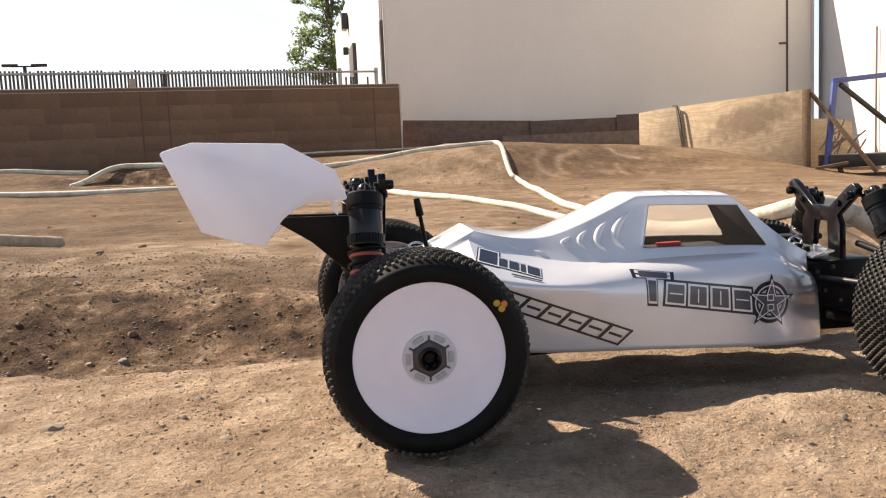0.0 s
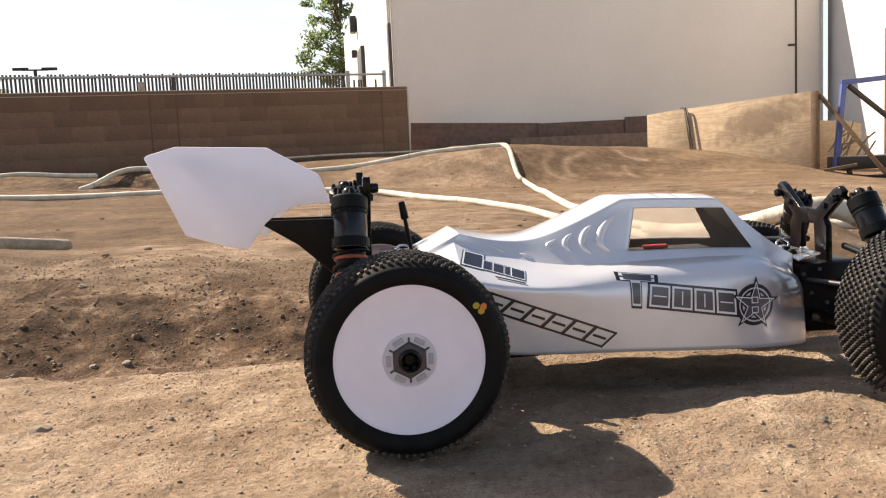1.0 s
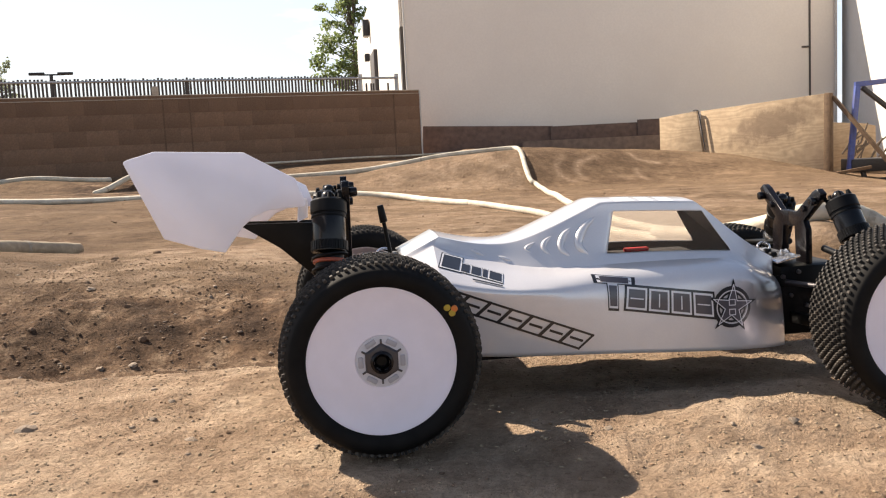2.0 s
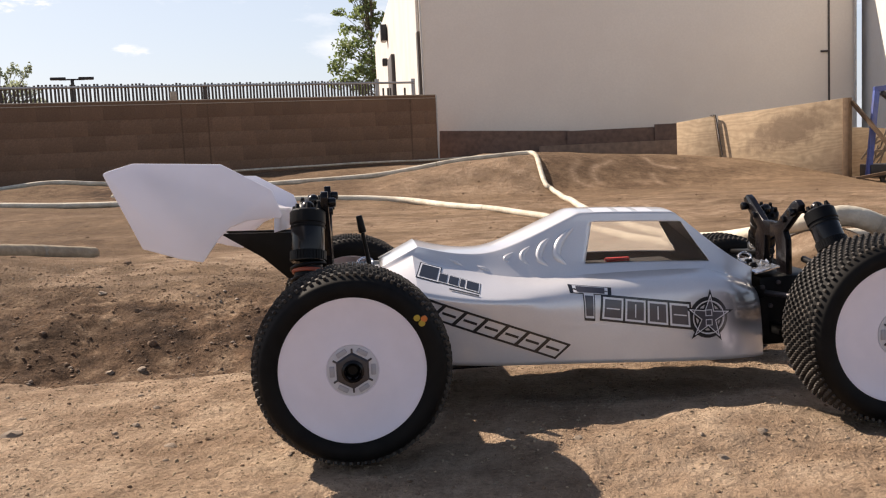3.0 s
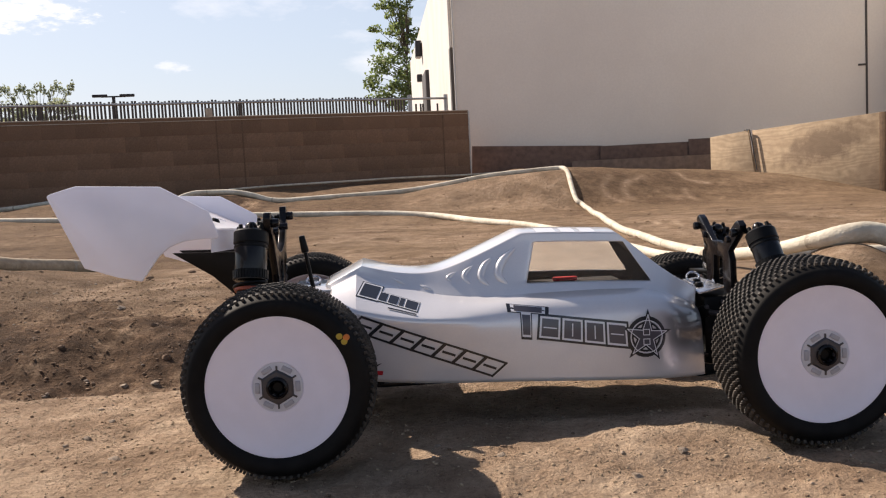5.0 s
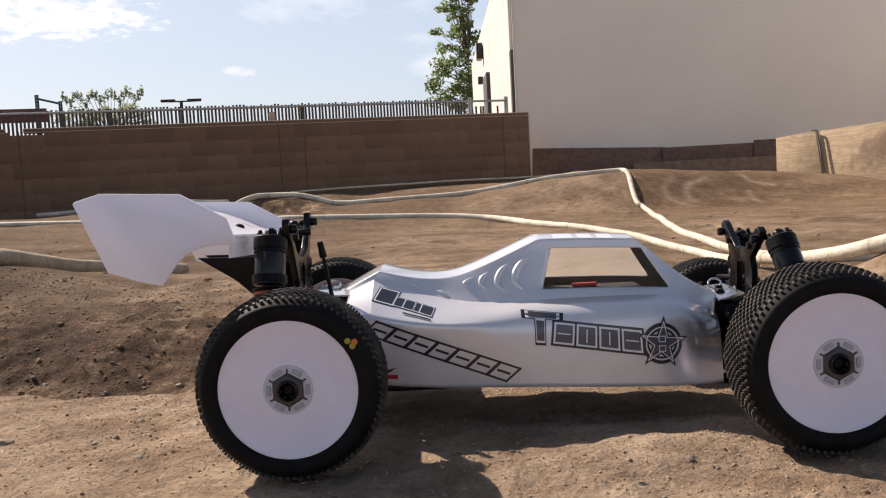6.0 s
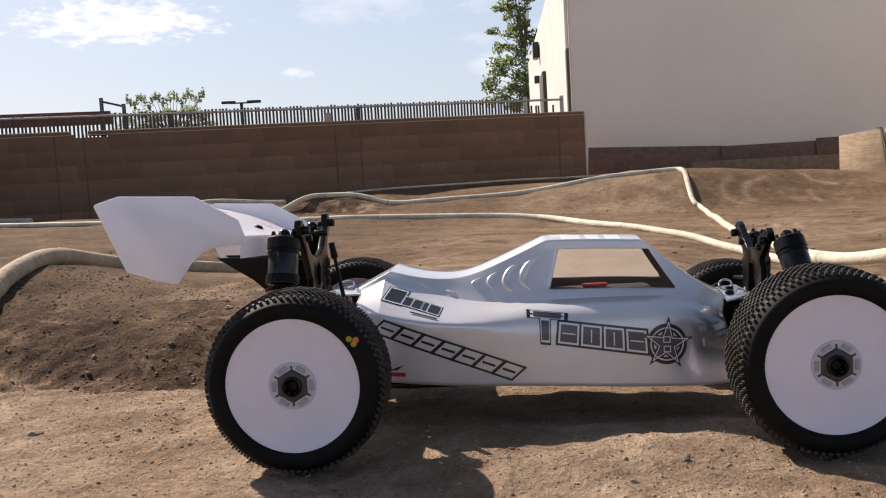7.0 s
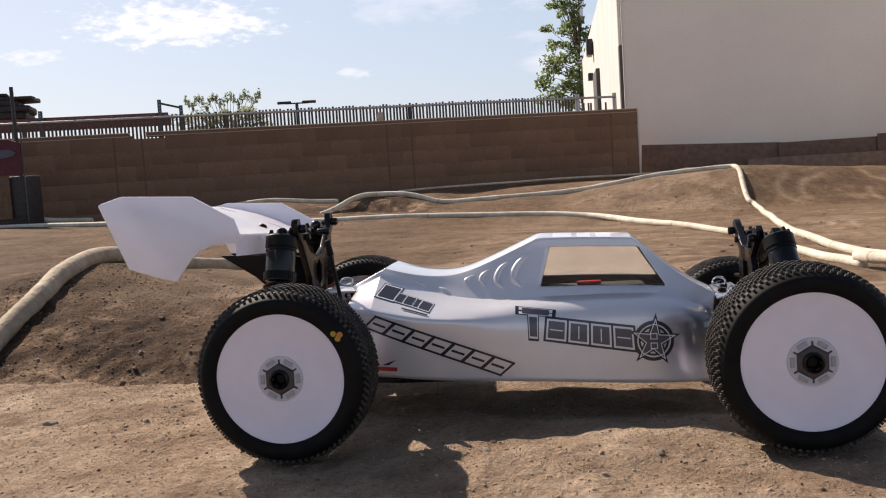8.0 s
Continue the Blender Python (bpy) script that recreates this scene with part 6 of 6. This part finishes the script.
def tower(x, pts, thick, label, m=Matrix()):
    """Half outline in distance from the centre line and height, mirrored."""
    bm = slab([(MID - y, z) for y, z in pts], thick, "X", 0.0005)
    other = slab([(MID + y, z) for y, z in reversed(pts)], thick, "X", 0.0005)
    spare = bpy.data.meshes.new("half")
    other.to_mesh(spare)
    other.free()
    bm.from_mesh(spare)
    bpy.data.meshes.remove(spare)
    return part("shock_tower", bm, M_ANOD, buggy, label, m=pose(x, 0, 0) @ m)


rear_tower = tower(-0.0133, [(0.0, 0.060), (0.012, 0.060), (0.021, 0.085), (0.025, 0.108), (0.042, 0.1330), (0.0535, 0.1420), (0.0545, 0.1500), (0.0520, 0.1535), (0.0455, 0.1535), (0.0430, 0.1440), (0.024, 0.127), (0.008, 0.1225), (0.0, 0.1225), (0.0, 0.118), (0.008, 0.114), (0.008, 0.103), (0.0, 0.099), (0.0, 0.090), (0.009, 0.086), (0.008, 0.074), (0.0, 0.070)], 0.005, "black machined rear shock tower")
front_tower = tower(0.3235, [(0.0, 0.101), (0.009, 0.101), (0.012, 0.062), (0.027, 0.062), (0.026, 0.100), (0.022, 0.1062), (0.0450, 0.1225), (0.0475, 0.1270), (0.0415, 0.1305), (0.0355, 0.1280), (0.0120, 0.1122), (0.0, 0.1122)], 0.005, "black machined front shock tower", pose(-0.001, 0.005, -0.001))
for tw, span, z in ((rear_tower, 0.0485, 0.1460), (front_tower, 0.0405, 0.1225)):
    for sgn in (-1, 1):
        y = MID + sgn * span
        part("mount_bolt", rod((-0.005, y, z), (0.005, y, z), 0.0022, bevel=0.0004), M_BLACK, tw)
        if tw is rear_tower:
            part("bolt_head", rod((0.0025, y, z), (0.0078, y, z), 0.0034, 0.0030, bevel=0.001), M_ANOD, tw)
        else:
            part("bolt_head", rod((-0.0072, y, z - 0.001), (-0.0025, y, z - 0.001), 0.0031, bevel=0.0008), M_GLOSS, tw)
        part("mount_bolt", rod((-0.005, MID + sgn * span * 0.62, z - 0.007), (0.005, MID + sgn * span * 0.62, z - 0.007), 0.0026, bevel=0.0004), M_ANOD, tw)

# chassis and running gear
part("chassis", slab([(-0.045, MID - 0.030), (0.02, MID - 0.046), (0.06, MID - 0.056), (0.25, MID - 0.052), (0.285, MID - 0.026), (0.36, MID - 0.020), (0.375, MID), (0.36, MID + 0.020), (0.285, MID + 0.026), (0.25, MID + 0.052), (0.06, MID + 0.056), (0.02, MID + 0.046), (-0.045, MID + 0.030)], 0.004, "Z", 0.0008), M_ANOD, buggy, "black aluminium chassis plate", m=pose(0, 0, 0.0300))
part("front_bulkhead", box((0.048, 0.050, 0.052), pose(0.322, MID, 0.048), 0.004), M_BLACK, buggy, "black front gearbox")
part("rear_bulkhead", box((0.052, 0.048, 0.058), pose(-0.006, MID, 0.053), 0.004), M_BLACK, buggy, "black rear gearbox")
part("radio_box", box((0.10, 0.085, 0.038), pose(0.205, MID, 0.0465), 0.004), M_INSIDE, buggy, "dark radio and battery box")
part("motor", rod((0.09, MID + 0.02, 0.048), (0.15, MID + 0.02, 0.048), 0.020, bevel=0.002), M_BLACK, buggy)
part("switch", box((0.019, 0.005, 0.0032), pose(0.202, 0.167, 0.0884), 0.0012), M_RED_PART, buggy, "bright red switch")
part("switch_stand", box((0.078, 0.056, 0.026), pose(0.207, MID + 0.003, 0.0735), 0.004), M_INSIDE, buggy)
for x in (0.0, WHEELBASE):
    for sgn in (-1, 1):
        arm = bmesh.new()
        for dx in (-0.020, 0.016):
            bar((x + dx, MID + sgn * 0.026, 0.036), (x + dx * 0.4, MID + sgn * 0.112, 0.040), 0.006, 0.008, arm, 0.001)
        bar((x - 0.012, MID + sgn * 0.07, 0.038), (x + 0.010, MID + sgn * 0.07, 0.038), 0.010, 0.006, arm, 0.001)
        part("suspension_arm", arm, M_BLACK, buggy)
        part("hub_carrier", box((0.022, 0.016, 0.040), pose(x, MID + sgn * 0.112, 0.056), 0.003), M_BLACK, buggy)
        part("drive_shaft", rod((x, MID + sgn * 0.02, 0.055), (x, MID + sgn * 0.125, HUB), 0.0036), M_STEEL, buggy)
        part("camber_link", rod((x + 0.004, MID + sgn * 0.026, 0.085), (x + 0.002, MID + sgn * 0.112, 0.076), 0.0024), M_BLACK, buggy)
part("front_body_mount", slab([(0.2925, MID - 0.032), (0.3135, MID - 0.026), (0.3135, MID + 0.028), (0.296, MID + 0.036)], 0.0016, "Z", 0.0004), M_STEEL, buggy, "bright metal front deck plate", m=pose(0.3, 0, 0.0785, 0, -9, 0) @ pose(-0.3, 0, 0))
post = part("body_post", rod((0.3035, MID + 0.006, 0.074), (0.3035, MID + 0.006, 0.0830), 0.003, bevel=0.0006), M_BLACK, buggy)
part("body_clip", tube([(0.3005 + 0.0048 * math.cos(a), MID + 0.006 + 0.001 * math.sin(a), 0.0845 + 0.0038 * math.sin(a)) for a in np.linspace(0, 2 * math.pi, 21)], 0.0008, 8), M_STEEL, post, "steel body clip")
rear_post = part("body_post", rod((0.014, MID - 0.004, 0.080), (0.014, MID - 0.004, 0.0985), 0.003, bevel=0.0006), M_STEEL, buggy)
part("body_clip", tube([(0.012 + 0.0052 * math.cos(a), MID - 0.007 + 0.003 * math.sin(a), 0.1000 + 0.0026 * math.sin(a)) for a in np.linspace(0, 2 * math.pi, 21)], 0.0008, 8), M_STEEL, rear_post, "steel body clip")
part("rear_deck", slab([(-0.002, MID - 0.036), (0.030, MID - 0.036), (0.030, MID + 0.030), (-0.002, MID + 0.030)], 0.0016, "Z", 0.0004), M_SHELL, buggy, "pale rear deck edge", m=pose(0, 0, 0.0955))
antenna = part("antenna_tube", rod((0.0170, MID - 0.046, 0.086), (0.0104, MID - 0.0465, 0.1280), 0.0016, 0.0013, sides=12), M_BLACK, buggy, "short black antenna tube")
part("antenna_cap", rod((0.0110, MID - 0.0465, 0.1245), (0.0090, MID - 0.0465, 0.1362), 0.0027, 0.0021, sides=12, bevel=0.0006), M_BLACK, antenna, "thick cap")

for x, y, z in ((0.300, -0.0255, 0.066), (0.312, -0.0255, 0.069), (0.306, -0.0255, 0.052), (0.330, -0.0255, 0.060), (0.318, -0.0255, 0.044)):
    part("screw_head", rod((x, MID + y + 0.001, z), (x, MID + y - 0.0016, z), 0.0016, bevel=0.0004, sides=12), M_NUT, buggy)
part("steering_link", rod((0.300, MID - 0.020, 0.062), (0.345, MID - 0.112, 0.060), 0.0020, sides=10), M_NUT, buggy)
part("ball_cup", rod((0.298, MID - 0.024, 0.062), (0.306, MID - 0.014, 0.062), 0.005, bevel=0.001), M_BLACK, buggy)
part("deck_screw", lathe([(0.0, 0.0022), (0.0026, 0.002), (0.0034, 0.0006), (0.0034, -0.001)], 14), M_BLACK, buggy, m=pose(0.300, MID - 0.010, 0.0805))
part("clip_wire", tube([(0.3030, MID - 0.016, 0.0815), (0.3065, MID - 0.010, 0.0835), (0.3100, MID - 0.014, 0.0820), (0.3120, MID - 0.006, 0.0830)], 0.0008, 8), M_STEEL, buggy, "bent steel clip wire")
